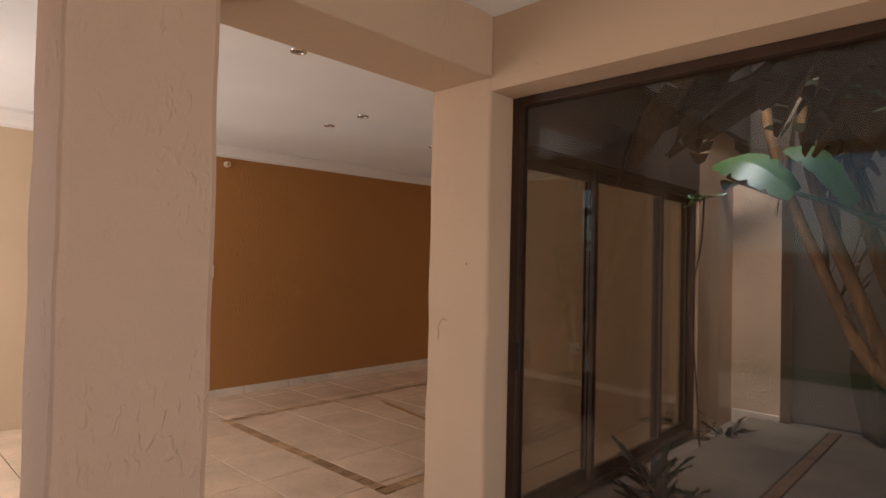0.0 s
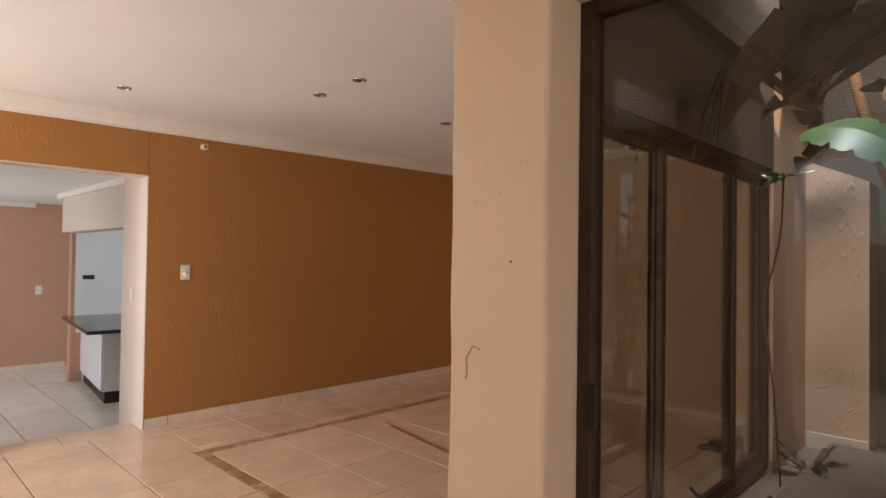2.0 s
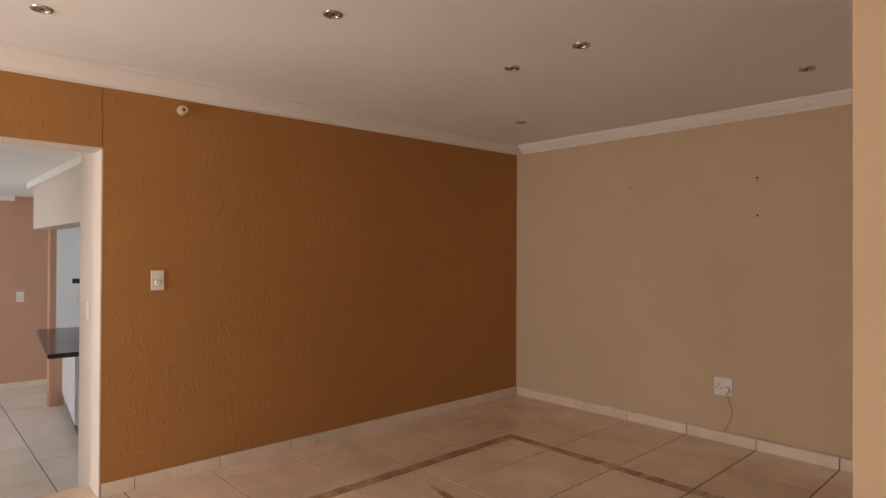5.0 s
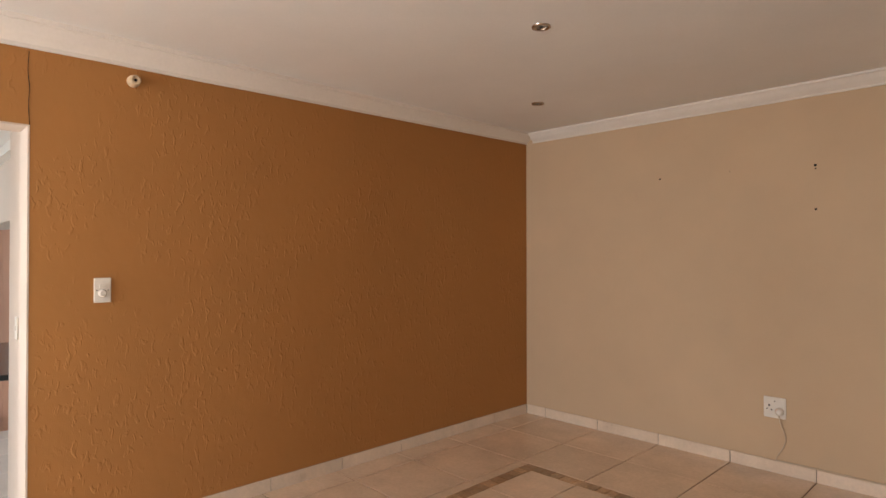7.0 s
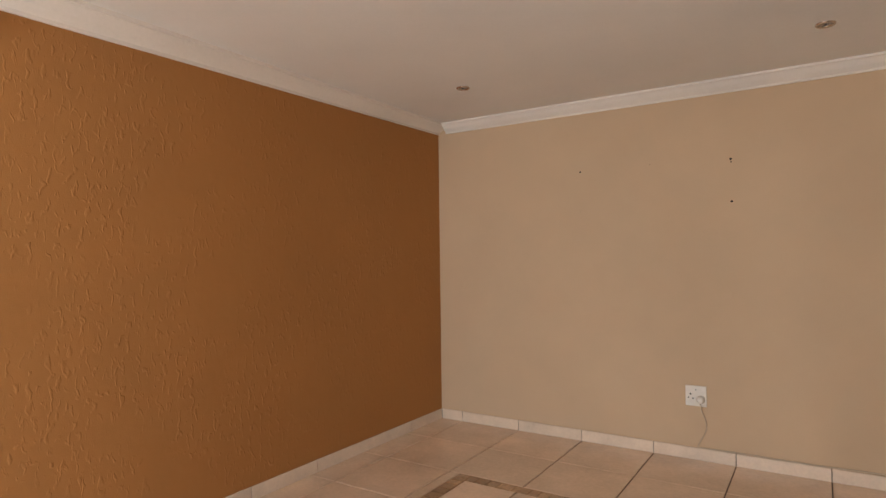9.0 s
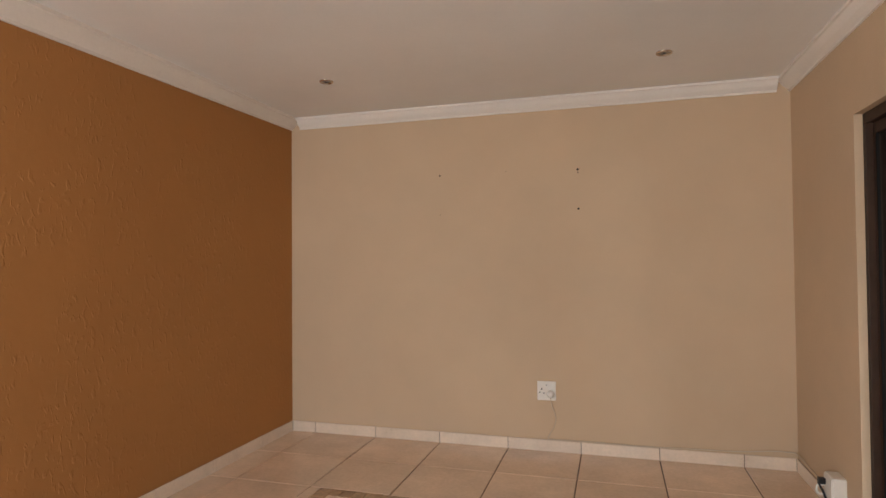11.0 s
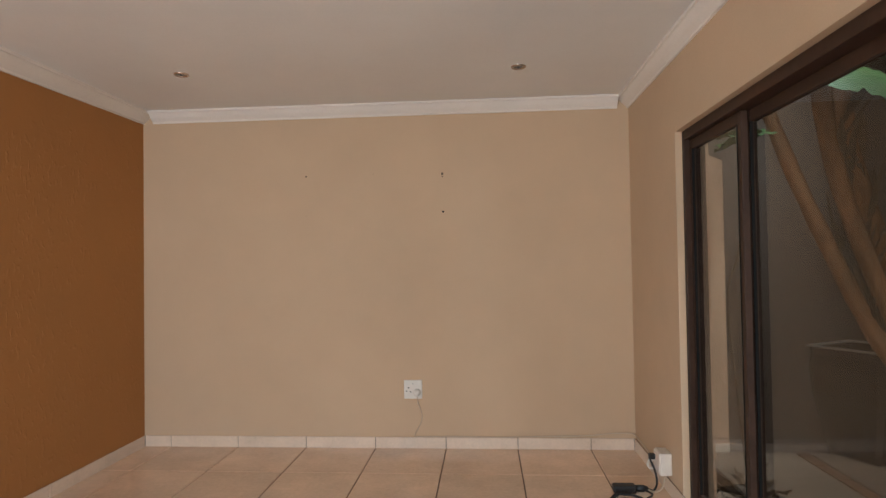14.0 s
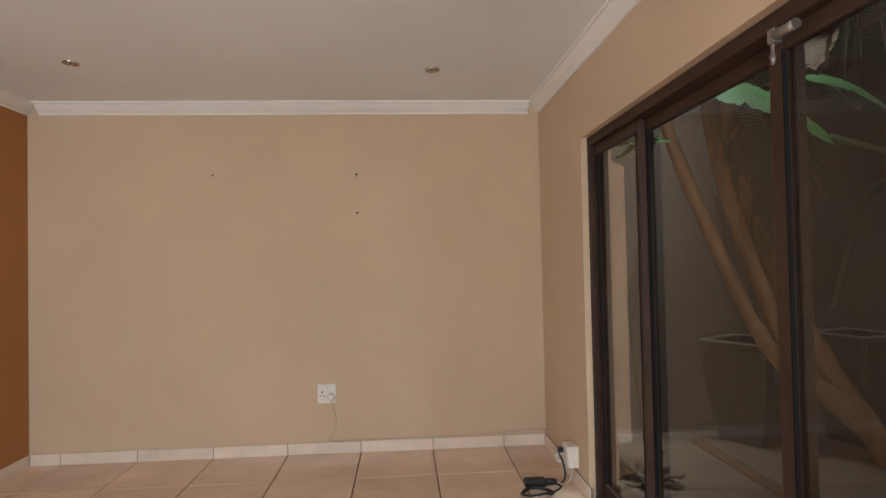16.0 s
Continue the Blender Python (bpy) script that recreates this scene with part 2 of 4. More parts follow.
def tube(bm, pts, radii, sides=10, cap=True):
    """A tapered tube along a line of points."""
    rings = []
    pts = [Vector(p) for p in pts]
    for i, p in enumerate(pts):
        d = (pts[min(i + 1, len(pts) - 1)] - pts[max(i - 1, 0)]).normalized()
        q = d.to_track_quat("Z", "Y")
        r = radii if isinstance(radii, (int, float)) else radii[i]
        rings.append([bm.verts.new(p + q @ Vector((r * math.cos(a), r * math.sin(a), 0))) for a in (2 * math.pi * k / sides for k in range(sides))])
    for a, b in zip(rings, rings[1:]):
        for k in range(sides):
            f = bm.faces.new((a[k], a[(k + 1) % sides], b[(k + 1) % sides], b[k]))
            f.smooth = True
    if cap:
        bm.faces.new(rings[0][::-1])
        bm.faces.new(rings[-1])


def lathe(bm, profile, centre=(0, 0, 0), axis="Z", sides=32):
    """A turned shape from (radius, height) steps."""
    rot = {"Z": Matrix(), "X": Matrix.Rotation(math.pi / 2, 4, "Y"), "Y": Matrix.Rotation(math.pi / 2, 4, "X")}[axis]
    rings = []
    for r, h in profile:
        rings.append([bm.verts.new(Vector(centre) + (rot @ Vector((r * math.cos(2 * math.pi * k / sides), r * math.sin(2 * math.pi * k / sides), h)))) for k in range(sides)])
    for a, b in zip(rings, rings[1:]):
        for k in range(sides):
            f = bm.faces.new((a[k], a[(k + 1) % sides], b[(k + 1) % sides], b[k]))
            f.smooth = True
    bm.faces.new(rings[0][::-1])
    bm.faces.new(rings[-1])


def curve_points(pts, steps=8):
    """A smooth line through the points (Catmull-Rom)."""
    p = [Vector(q) for q in pts]
    p = [2 * p[0] - p[1]] + p + [2 * p[-1] - p[-2]]
    out = []
    for i in range(1, len(p) - 2):
        for s in range(steps):
            t = s / steps
            a, b, c, d = p[i - 1 : i + 3]
            out.append(0.5 * (2 * b + (c - a) * t + (2 * a - 5 * b + 4 * c - d) * t * t + (3 * b - a - 3 * c + d) * t ** 3))
    return out + [p[-2]]


def mesh_of(name, bm, mat):
    me = bpy.data.meshes.new(name)
    bmesh.ops.recalc_face_normals(bm, faces=bm.faces)
    bm.to_mesh(me)
    bm.free()
    me.materials.append(mat)
    return me


def part(name, bm, mat, parent=None, label=""):
    ob = new(name, mesh_of(name, bm, mat))
    ob.parent = parent
    return tagged(ob, label)


def boxes(name, mat, parent, *lots, bev=0.0, label=""):
    bm = bmesh.new()
    for lot in lots:
        box(bm, *lot, bev=bev)
    return part(name, bm, mat, parent, label)


def structure(name, mat, label, category, *lots, bev=0.0):
    return tagged(boxes(name, mat, None, *lots, bev=bev), label, category, kind="structure")


def thing(name, x, y, z, label, category, group=""):
    ob = new(name)
    ob.location = (x, y, z)
    ob.empty_display_size = 0.05
    return tagged(ob, label, category, group)


def rough_box(bm, x0, y0, z0, x1, y1, z1, step=0.12, wob=0.006, bev=0.012):
    """A plastered pier: soft arrises that waver a little."""
    box(bm, x0, y0, z0, x1, y1, z1, bev=bev)
    cuts = int((z1 - z0) / step)
    for k in range(1, cuts):
        bmesh.ops.bisect_plane(bm, geom=bm.verts[:] + bm.edges[:] + bm.faces[:], plane_co=(0, 0, z0 + k * (z1 - z0) / cuts), plane_no=(0, 0, 1))
    for v in bm.verts:
        if z0 + 0.01 < v.co.z < z1 - 0.01:
            n3 = noise.noise_vector(v.co * 5.0)
            v.co += Vector((n3.x, n3.y, 0)) * wob


# ---- plan ----
XW, XE, YN, YS = -5.5, -1.97, 5.8, -1.3          # room: ochre wall, glazed wall, end wall, patio side
ZC, ZCOR = 2.45, 2.37                             # ceiling, underside of cornice
DOOR0, DOOR1, DOORH = 1.12, 2.155, 1.98           # doorway to the kitchen
HEAD = 2.01                                       # head of the glazed openings
KZ, KC = -0.23, 2.04                              # kitchen floor and ceiling
KX = -10.23
M1, M2, JN, JS = 4.20, 3.22, 4.82, 2.34           # sliding door: meeting stiles and jambs
HEAD_D = 1.985                                    # head of the sliding door

floor = structure("floor", M_GROUT, "beige square floor tiles with dark grout", "floor", (XW - 0.2, YS - 0.25, -0.12, 2.2, 1.72, -0.006), (XW - 0.2, 1.72, -0.12, XE + 0.05, YN + 0.05, -0.006))
structure("ceiling", M_CEIL, "white painted ceiling of the empty room", "ceiling", (XW - 0.1, YS - 0.25, ZC, XE + 0.1, YN + 0.1, ZC + 0.12), (XE + 0.1, YS - 0.25, 2.465, -1.55, 1.70, ZC + 0.12))
structure("ceiling_veranda", M_CEIL, "white painted ceiling of the covered passage", "ceiling", (-1.60, YS - 0.25, 2.325, 2.2, 1.72, 2.5))
structure("wall_west", M_ORANGE, "ochre orange rough plastered feature wall", "wall",
          (XW - 0.18, DOOR0, DOORH, XW, DOOR1, ZC + 0.05), (XW - 0.18, DOOR1, -0.1, XW, YN + 0.2, ZC + 0.05))
structure("wall_west_south", M_BEIGE, "beige painted wall beside the kitchen doorway", "wall", (XW - 0.18, YS - 0.2, -0.1, XW, DOOR0, ZC + 0.05))
structure("wall_north", M_BEIGE, "plain beige painted end wall with screw holes", "wall", (XW, YN, -0.1, XE, YN + 0.2, ZC + 0.05))
structure("wall_east", M_BEIGE, "beige painted wall around the sliding door", "wall",
          (XE, JN, -0.1, XE + 0.11, YN + 0.2, ZC + 0.05), (XE, JS, HEAD_D, XE + 0.11, JN, ZC + 0.05), (-1.79, 1.955, -0.1, -1.75, JS, ZC + 0.05), (XE, JS - 0.03, -0.1, -1.79, JS, ZC + 0.05))
structure("wall_east_outer", M_OUTER, "rough plastered courtyard face of the house wall", "wall",
          (XE + 0.112, JN, -0.1, XE + 0.17, 5.66, ZC + 0.11))
# Dark plaster paints in the shade above the door.
structure("wall_east_lintel", M_YARD, "weathered grey plaster above the sliding door, darkened for shade", "wall", (XE + 0.112, JS, HEAD_D, XE + 0.17, JN, ZC + 0.11))
bm = bmesh.new()
rough_box(bm, -1.79, 1.70, -0.1, -1.466, 1.96, 2.42)
tagged(part("pillar_corner", bm, M_PILLAR), "peach plastered corner pillar with a nail hole", "pillar", kind="structure")
bm = bmesh.new()
rough_box(bm, -1.755, 0.27, -0.1, -1.48, 0.62, 2.42, step=0.06, wob=0.009, bev=0.02)
tagged(part("pillar_patio", bm, M_PILLAR_R), "peach plastered free-standing pillar, slightly uneven", "pillar", kind="structure")
structure("beam", M_PILLAR, "peach plastered beam over the opening", "beam", (-1.78, YS - 0.2, 2.085, -1.458, 1.70, 2.46), bev=0.008)
structure("wall_veranda", M_PILLAR, "peach plastered wall around the courtyard window", "wall",
          (-1.466, 1.70, HEAD + 0.025, 2.2, 1.95, 2.5), (1.2, 1.70, -0.1, 2.2, 1.95, HEAD + 0.025), (-1.466, 1.70, -0.1, 1.2, 1.95, 0.03))
# Unseen wall; its opening is added for the side fill lamp.
structure("wall_veranda_east", M_PILLAR, "unseen peach side wall of the passage with an added lamp opening", "wall", (2.2, YS - 0.2, -0.1, 2.4, -0.9, 2.5), (2.2, 1.1, -0.1, 2.4, 1.95, 2.5), (2.2, -0.9, 2.15, 2.4, 1.1, 2.5))
structure("wall_patio", M_BEIGE, "beige wall beside the patio doorway", "wall", (XW, YS - 0.2, -0.1, -5.2, YS, ZC + 0.05), (-5.2, YS - 0.2, 2.2, -3.12, YS, ZC + 0.05), (-3.75, YS - 0.2, -0.1, -3.12, YS, 2.2), (-3.12, YS - 0.2, 2.12, -2.9, YS, ZC + 0.05), (-2.9, YS - 0.2, -0.1, -1.78, YS, ZC + 0.05), (-1.458, YS - 0.2, 2.25, 2.2, YS, 2.5))


def cornice(name, a, b, inward, sag=0.0):
    """Coved cornice along a wall from a to b; inward points into the room. sag: how much its lower edge dips at a."""
    bm = bmesh.new()
    prof = [(0, 0), (0.012, 0), (0.012, 0.012), (0.024, 0.02), (0.042, 0.034), (0.058, 0.054), (0.066, 0.064), (0.078, 0.066), (0.078, 0.08), (0, 0.08)]
    a, b, inward = Vector(a), Vector(b), Vector(inward)
    n = max(2, int((b - a).length / 0.4))
    rows = []
    for k in range(n + 1):
        p = a.lerp(b, k / n)
        w = 0.003 * noise.noise(p * 2.2)
        dip = sag * (1 - k / n)
        rows.append([bm.verts.new((p.x + inward.x * d, p.y + inward.y * d, ZCOR + h + (w if h < 0.03 else 0) - dip * (1 - h / 0.08))) for d, h in prof])
    m = len(prof)
    for r, s in zip(rows, rows[1:]):
        for k in range(m):
            bm.faces.new((r[k], r[(k + 1) % m], s[(k + 1) % m], s[k]))
    bm.faces.new(rows[0])
    bm.faces.new(rows[-1][::-1])
    return tagged(part(name, bm, M_CORNICE), "white moulded plaster cornice", "cornice", kind="structure")


cornice("trim_cornice_west", (XW, YS, 0), (XW, YN, 0), (1, 0, 0), sag=0.085)
cornice("trim_cornice_north", (XW + 0.079, YN, 0), (XE - 0.079, YN, 0), (0, -1, 0))
cornice("trim_cornice_east", (XE, 2.36, 0), (XE, YN, 0), (-1, 0, 0))

# doorway lining, paler paint round the reveal
structure("trim_doorway", M_NIB, "pale peach painted reveal of the kitchen doorway", "door reveal",
          (XW - 0.183, DOOR1 - 0.006, -0.1, XW + 0.002, DOOR1 + 0.002, DOORH), (XW - 0.183, DOOR0, DOORH - 0.006, XW + 0.002, DOOR1 - 0.006, DOORH + 0.002))

# ---- sliding door between room and courtyard ----
door = tagged(new("door_1"), "closed bronze aluminium sliding glass door", "sliding door", kind="structure")
FX0, FX1 = -1.935, -1.825
boxes("door_frame", M_FRAME, door, (FX0, JN - 0.028, 0.0, FX1, JN, HEAD_D), (FX0, JS, 0.0, FX1, JS + 0.045, HEAD_D), (FX0, JS + 0.045, HEAD_D - 0.05, FX1, JN - 0.028, HEAD_D), (FX0, JS + 0.045, 0.0, FX1, JN - 0.028, 0.035), bev=0.003)


def sash(y0, y1, x, w=0.05):
    s = boxes("door_sash", M_FRAME, door, (x, y0, 0.037, x + 0.03, y0 + w, HEAD_D - 0.052), (x, y1 - w, 0.037, x + 0.03, y1, HEAD_D - 0.052),
              (x, y0 + w, HEAD_D - 0.052 - 0.05, x + 0.03, y1 - w, HEAD_D - 0.052), (x, y0 + w, 0.037, x + 0.03, y1 - w, 0.105), bev=0.003)
    pane = boxes("glass_pane", M_GLASS, s, (x + 0.012, y0 + w - 0.004, 0.10, x + 0.018, y1 - w + 0.004, HEAD_D - 0.098))
    pane.visible_shadow = False
    boxes("seal", M_SEAL, s, (x - 0.002, y0 + w, 0.105, x + 0.010, y0 + w + 0.006, HEAD_D - 0.102), (x - 0.002, y1 - w - 0.006, 0.105, x + 0.010, y1 - w, HEAD_D - 0.102))
    return s


sash(M1 - 0.02, JN - 0.03, -1.905, 0.032)
sash(M2 - 0.025, M1 + 0.025, -1.868, 0.045)
sash(JS + 0.047, M2 + 0.035, -1.905, 0.06)
lock = thing("door_lock", -1.935, 3.10, 1.905, "silver metal door lock with key on the dark frame", "lock")
bm = bmesh.new()
tube(bm, [(-0.018, -0.035, 0.0), (-0.018, 0.05, 0.0)], 0.014, 14)
part("barrel", bm, M_STEEL, lock)
bm = bmesh.new()
box(bm, -0.026, 0.045, -0.018, 0.0, 0.075, 0.022, 0.003)
part("housing", bm, M_STEEL, lock)
bm = bmesh.new()
box(bm, -0.022, 0.054, -0.05, -0.018, 0.066, -0.018, 0.001)
tube(bm, [(-0.020, 0.06, -0.075), (-0.020, 0.06, -0.05)], [0.004, 0.009], 8)
part("key", bm, M_STEEL, lock)

# ---- courtyard window ----
win = tagged(new("window_1"), "large fixed window in a dark bronze frame", "window", kind="structure")
boxes("window_frame", M_FRAME, win, (-1.466, 1.842, 0.03, -1.425, 1.90, HEAD + 0.024), (1.145, 1.842, 0.03, 1.2, 1.90, HEAD + 0.024), (-1.425, 1.842, HEAD - 0.012, 1.145, 1.90, HEAD + 0.024), (-1.425, 1.842, 0.03, 1.145, 1.90, 0.085), bev=0.004)
wp = boxes("glass_pane", M_GLASS_D, win, (-1.429, 1.868, 0.08, 1.149, 1.875, HEAD - 0.008))
wp.visible_shadow = False
boxes("window_latch", M_BLACK, win, (-1.424, 1.830, 0.94, -1.402, 1.842, 1.05), bev=0.004)

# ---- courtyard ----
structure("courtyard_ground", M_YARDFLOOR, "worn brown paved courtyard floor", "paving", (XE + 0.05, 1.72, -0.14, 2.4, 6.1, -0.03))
# Shade is in the colour; the unseen top is raised against the sun.
structure("wall_courtyard_north", M_YARD, "rough plastered courtyard wall, darkened for shade", "wall", (XE, 6.05, -0.1, 2.6, 6.25, 5.6))
bm = bmesh.new()
box(bm, XE + 0.11, 5.66, -0.1, -1.40, 6.05, 2.0, 0.0)
for v in bm.verts:
    if v.co.z > 1:
        v.co.z = 2.18 if v.co.x < -1.6 else 1.96
tagged(part("wall_courtyard_stub", bm, M_OUTER), "rough plastered wall stub with a sloping top and tile skirting", "wall", kind="structure")
# Unseen wall, this tall only to keep sun off the sliding door.
structure("wall_sunblock_east", M_OUTER, "unseen courtyard side wall, raised to block the sun", "wall", (2.4, 1.955, -0.1, 2.6, 6.05, 7.5))
# Takes the same shade-darkened plaster as the lintel.
structure("wall_upper", M_YARD, "plastered upper wall above the sliding door, darkened for shade", "wall", (XE, 1.96, ZC + 0.12, XE + 0.218, 5.95, 4.6))
# Unseen parapet; its height cuts sky light from the courtyard.
structure("wall_shade_veranda", M_OUTER, "unseen parapet above the passage, set to shade the courtyard", "wall", (XE, 1.70, 2.58, 2.6, 1.955, 5.7))

structure("baseboard_courtyard", M_SKIRT, "pale tile skirting along the courtyard wall", "skirting", (XE + 0.18, 5.648, -0.03, -1.40, 5.66, 0.09), bev=0.003)
slab = tagged(new("courtyard_slab"), "low stone platform of dull brown slabs with a brown brick line", "stone platform", kind="structure")
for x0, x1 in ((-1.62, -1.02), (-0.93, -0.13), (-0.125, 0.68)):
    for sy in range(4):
        boxes("paving_slab", M_SLAB, slab, (x0, 2.15 + sy * 0.86, -0.03, x1, 3.005 + sy * 0.86, 0.055), bev=0.012)
for k in range(15):
    boxes("brick", M_RUSTBRICK, slab, (-1.012, 2.15 + k * 0.23, -0.03, -0.938, 2.372 + k * 0.23, 0.052), bev=0.006)

# ---- kitchen, a step down ----
structure("floor_kitchen", M_GROUT, "pale kitchen floor tiles, two steps lower", "floor", (KX - 0.1, -0.5, KZ - 0.12, XW - 0.18, 5.1, KZ - 0.006))
structure("step_kitchen", M_KTILE, "tiled step down into the kitchen", "step", (XW - 0.26, DOOR0, KZ - 0.006, XW - 0.18, DOOR1, -0.165), bev=0.004)
structure("ceiling_kitchen", M_CEIL, "white kitchen ceiling", "ceiling", (KX - 0.1, -0.5, KC, XW - 0.18, 5.1, KC + 0.12))
structure("wall_kitchen_far", M_PINK, "dusty pink kitchen wall", "wall", (KX - 0.2, -0.5, KZ - 0.1, KX, 2.73, KC + 0.05))
structure("wall_kitchen_blue", M_KWHITE, "white tiled kitchen wall in cool light", "wall", (KX - 0.2, 2.73, KZ - 0.1, KX, 5.1, KC + 0.05))
# Unseen wall; its window is assumed from the cool kitchen light.
structure("wall_kitchen_south", M_PINK, "unseen pink kitchen wall with an assumed window opening", "wall",
          (KX, -0.5, KZ - 0.1, -9.6, -0.34, KC + 0.05), (-6.8, -0.5, KZ - 0.1, XW - 0.18, -0.34, KC + 0.05), (-9.6, -0.5, KZ - 0.1, -6.8, -0.34, 0.3), (-9.6, -0.5, 1.7, -6.8, -0.34, KC + 0.05))
structure("wall_kitchen_north", M_KWHITE, "white kitchen wall", "wall", (KX - 0.2, 4.95, KZ - 0.1, XW - 0.18, 5.1, KC + 0.05))
structure("wall_kitchen_nib", M_NIB, "pale peach wall nib beside the kitchen doorway", "wall", (-6.12, 2.17, KZ - 0.01, XW - 0.184, 2.40, KC + 0.02))
structure("beam_kitchen", M_NIB, "pale plastered bulkhead above the kitchen counter", "bulkhead", (-8.54, 2.255, 1.605, -6.12, 2.46, KC + 0.02))
structure("post_kitchen", M_PINK, "slim plastered post at the counter end", "post", (-9.125, 2.465, KZ - 0.01, -9.0, 2.508, KC + 0.01), (-9.125, 2.509, KZ - 0.01, -9.0, 2.60, 0.575), bev=0.004)
structure("baseboard_kitchen", M_SKIRT, "pale tile skirting along the pink kitchen wall", "skirting", (KX, -0.3, KZ, KX + 0.012, 2.70, KZ + 0.075), bev=0.003)
structure("trim_cornice_kitchen", M_CORNICE, "white kitchen cornice", "cornice", (KX, -0.3, KC - 0.06, KX + 0.06, 2.3, KC), (-8.54, 2.20, KC - 0.055, -6.12, 2.255, KC))
counter = thing("worktop", -8.74, 2.315, 0.58, "black polished stone kitchen worktop", "worktop")
boxes("slab", M_GRANITE, counter, (0, 0, 0, 1.76, 0.85, 0.038), bev=0.012)
counter.rotation_euler.z = radians(-5.9)
cab = thing("kitchen_cabinet", -9.0, 2.60, KZ, "white laminate base cabinet on a black plinth", "cabinet")
boxes("body", M_CAB, cab, (0, 0, 0.125, 1.45, 0.58, 0.808), bev=0.003)
boxes("plinth", M_BLACK, cab, (0.02, 0.02, 0.0, 1.44, 0.56, 0.125))
boxes("door", M_CAB, cab, (0.006, -0.018, 0.135, 1.444, -0.002, 0.80), bev=0.003)
cab.rotation_euler.z = radians(-6.3)


# ---- electrical things ----
def light_switch(x, y, z, turn):
    """A single rocker switch on its plate; the face looks along local +x."""
    s = thing("light_switch", x, y, z, "white plastic wall switch plate with a rocker and dimmer knob", "switch")
    boxes("plate", M_PLASTIC, s, (0, -0.037, -0.060, 0.009, 0.037, 0.060), bev=0.003)
    boxes("rocker", M_PLASTIC, s, (0.009, -0.014, 0.012, 0.014, 0.014, 0.030), bev=0.0015)
    bm = bmesh.new()
    lathe(bm, [(0.019, 0.009), (0.019, 0.013), (0.014, 0.022), (0.012, 0.023)], (0, 0, -0.014), "X", 24)
    part("knob", bm, M_PLASTIC, s)
    for dy in (-0.024, 0.024):
        bm = bmesh.new()
        lathe(bm, [(0.0028, 0.008), (0.0028, 0.0098)], (0, dy, 0), "X", 10)
        part("screw", bm, M_CHROME, s)
    s.rotation_euler.z = turn
    return s


light_switch(XW, 2.452, 1.222, 0)
k_switch = light_switch(KX, 2.367, 0.852, 0)
tagged(k_switch, "small white wall switch on the pink kitchen wall", "switch")
bm = bmesh.new()
box(bm, 0, -0.075, -0.03, 0.012, 0.075, 0.03, 0.003)
dark = thing("appliance_outlet", KX, 2.97, 1.022, "dark outlet plate on the white kitchen wall", "outlet")
part("plate", bm, M_BLACK, dark)
k2 = thing("wall_outlet", KX, 2.998, 0.805, "white outlet plate on the white kitchen wall", "outlet")
boxes("plate", M_PLASTIC, k2, (0, -0.06, -0.07, 0.01, 0.06, 0.07), bev=0.003)
k3 = thing("jamb_switch", -5.86, 2.17, 1.03, "small white switch on the white nib", "switch")
boxes("plate", M_PLASTIC, k3, (-0.03, -0.009, -0.055, 0.03, 0, 0.055), bev=0.003)
boxes("rocker", M_PLASTIC, k3, (-0.01, -0.014, -0.012, 0.01, -0.009, 0.012), bev=0.001)

k4 = thing("post_outlet", -9.0, 2.56, 0.44, "small white outlet on the counter post", "outlet")
boxes("plate", M_PLASTIC, k4, (0, -0.035, -0.06, 0.012, 0.035, 0.06), bev=0.003)

sensor = thing("siren_knob", XW, 2.585, 2.265, "round cream plastic fitting high on the ochre wall", "wall fitting")
bm = bmesh.new()
lathe(bm, [(0.030, 0.0), (0.030, 0.018), (0.025, 0.026), (0.025, 0.045), (0.022, 0.050), (0.013, 0.050), (0.011, 0.040)], sides=28, axis="X")
part("body", bm, M_CREAM, sensor)
bm = bmesh.new()
lathe(bm, [(0.007, 0.036), (0.006, 0.047)], axis="X", sides=14)
part("core", bm, M_BLACK, sensor)

socket = thing("wall_socket", -3.511, YN, 0.415, "white double wall socket with a white plug in it", "socket")
boxes("plate", M_PLASTIC, socket, (-0.064, -0.010, -0.066, 0.064, 0, 0.066), bev=0.003)
for hx, hz, hr in ((-0.032, 0.012, 0.006), (-0.045, -0.012, 0.0045), (-0.018, -0.016, 0.0045), (0.0, 0.040, 0.003)):
    bm = bmesh.new()
    lathe(bm, [(hr, 0.0100), (hr, 0.0108)], (hx, 0, hz), "Y", 12)
    part("pin_hole", bm, M_HOLE, socket)
plug = thing("plug", -3.511, YN, 0.415, "white plug in the socket with a thin ivory cable", "plug")
bm = bmesh.new()
lathe(bm, [(0.026, 0.010), (0.027, 0.018), (0.020, 0.036), (0.012, 0.042)], (0.030, 0, -0.020), "Y", 24)
part("plug_body", bm, M_PLASTIC, plug)
bm = bmesh.new()
line = [(0.030, -0.03, -0.045), (0.036, -0.022, -0.09), (0.056, -0.012, -0.15), (0.062, -0.010, -0.20), (0.045, -0.010, -0.25), (0.018, -0.012, -0.30), (0.010, -0.014, -0.328), (0.06, -0.013, -0.331), (0.3, -0.013, -0.328), (0.6, -0.013, -0.331), (0.95, -0.013, -0.324), (1.2, -0.013, -0.318), (1.40, -0.013, -0.300), (1.505, -0.016, -0.300), (1.526, -0.06, -0.300), (1.527, -0.30, -0.305), (1.525, -0.52, -0.305)]
tube(bm, curve_points(line, 6), 0.0035, 6)
part("cable", bm, M_CABLE, plug)

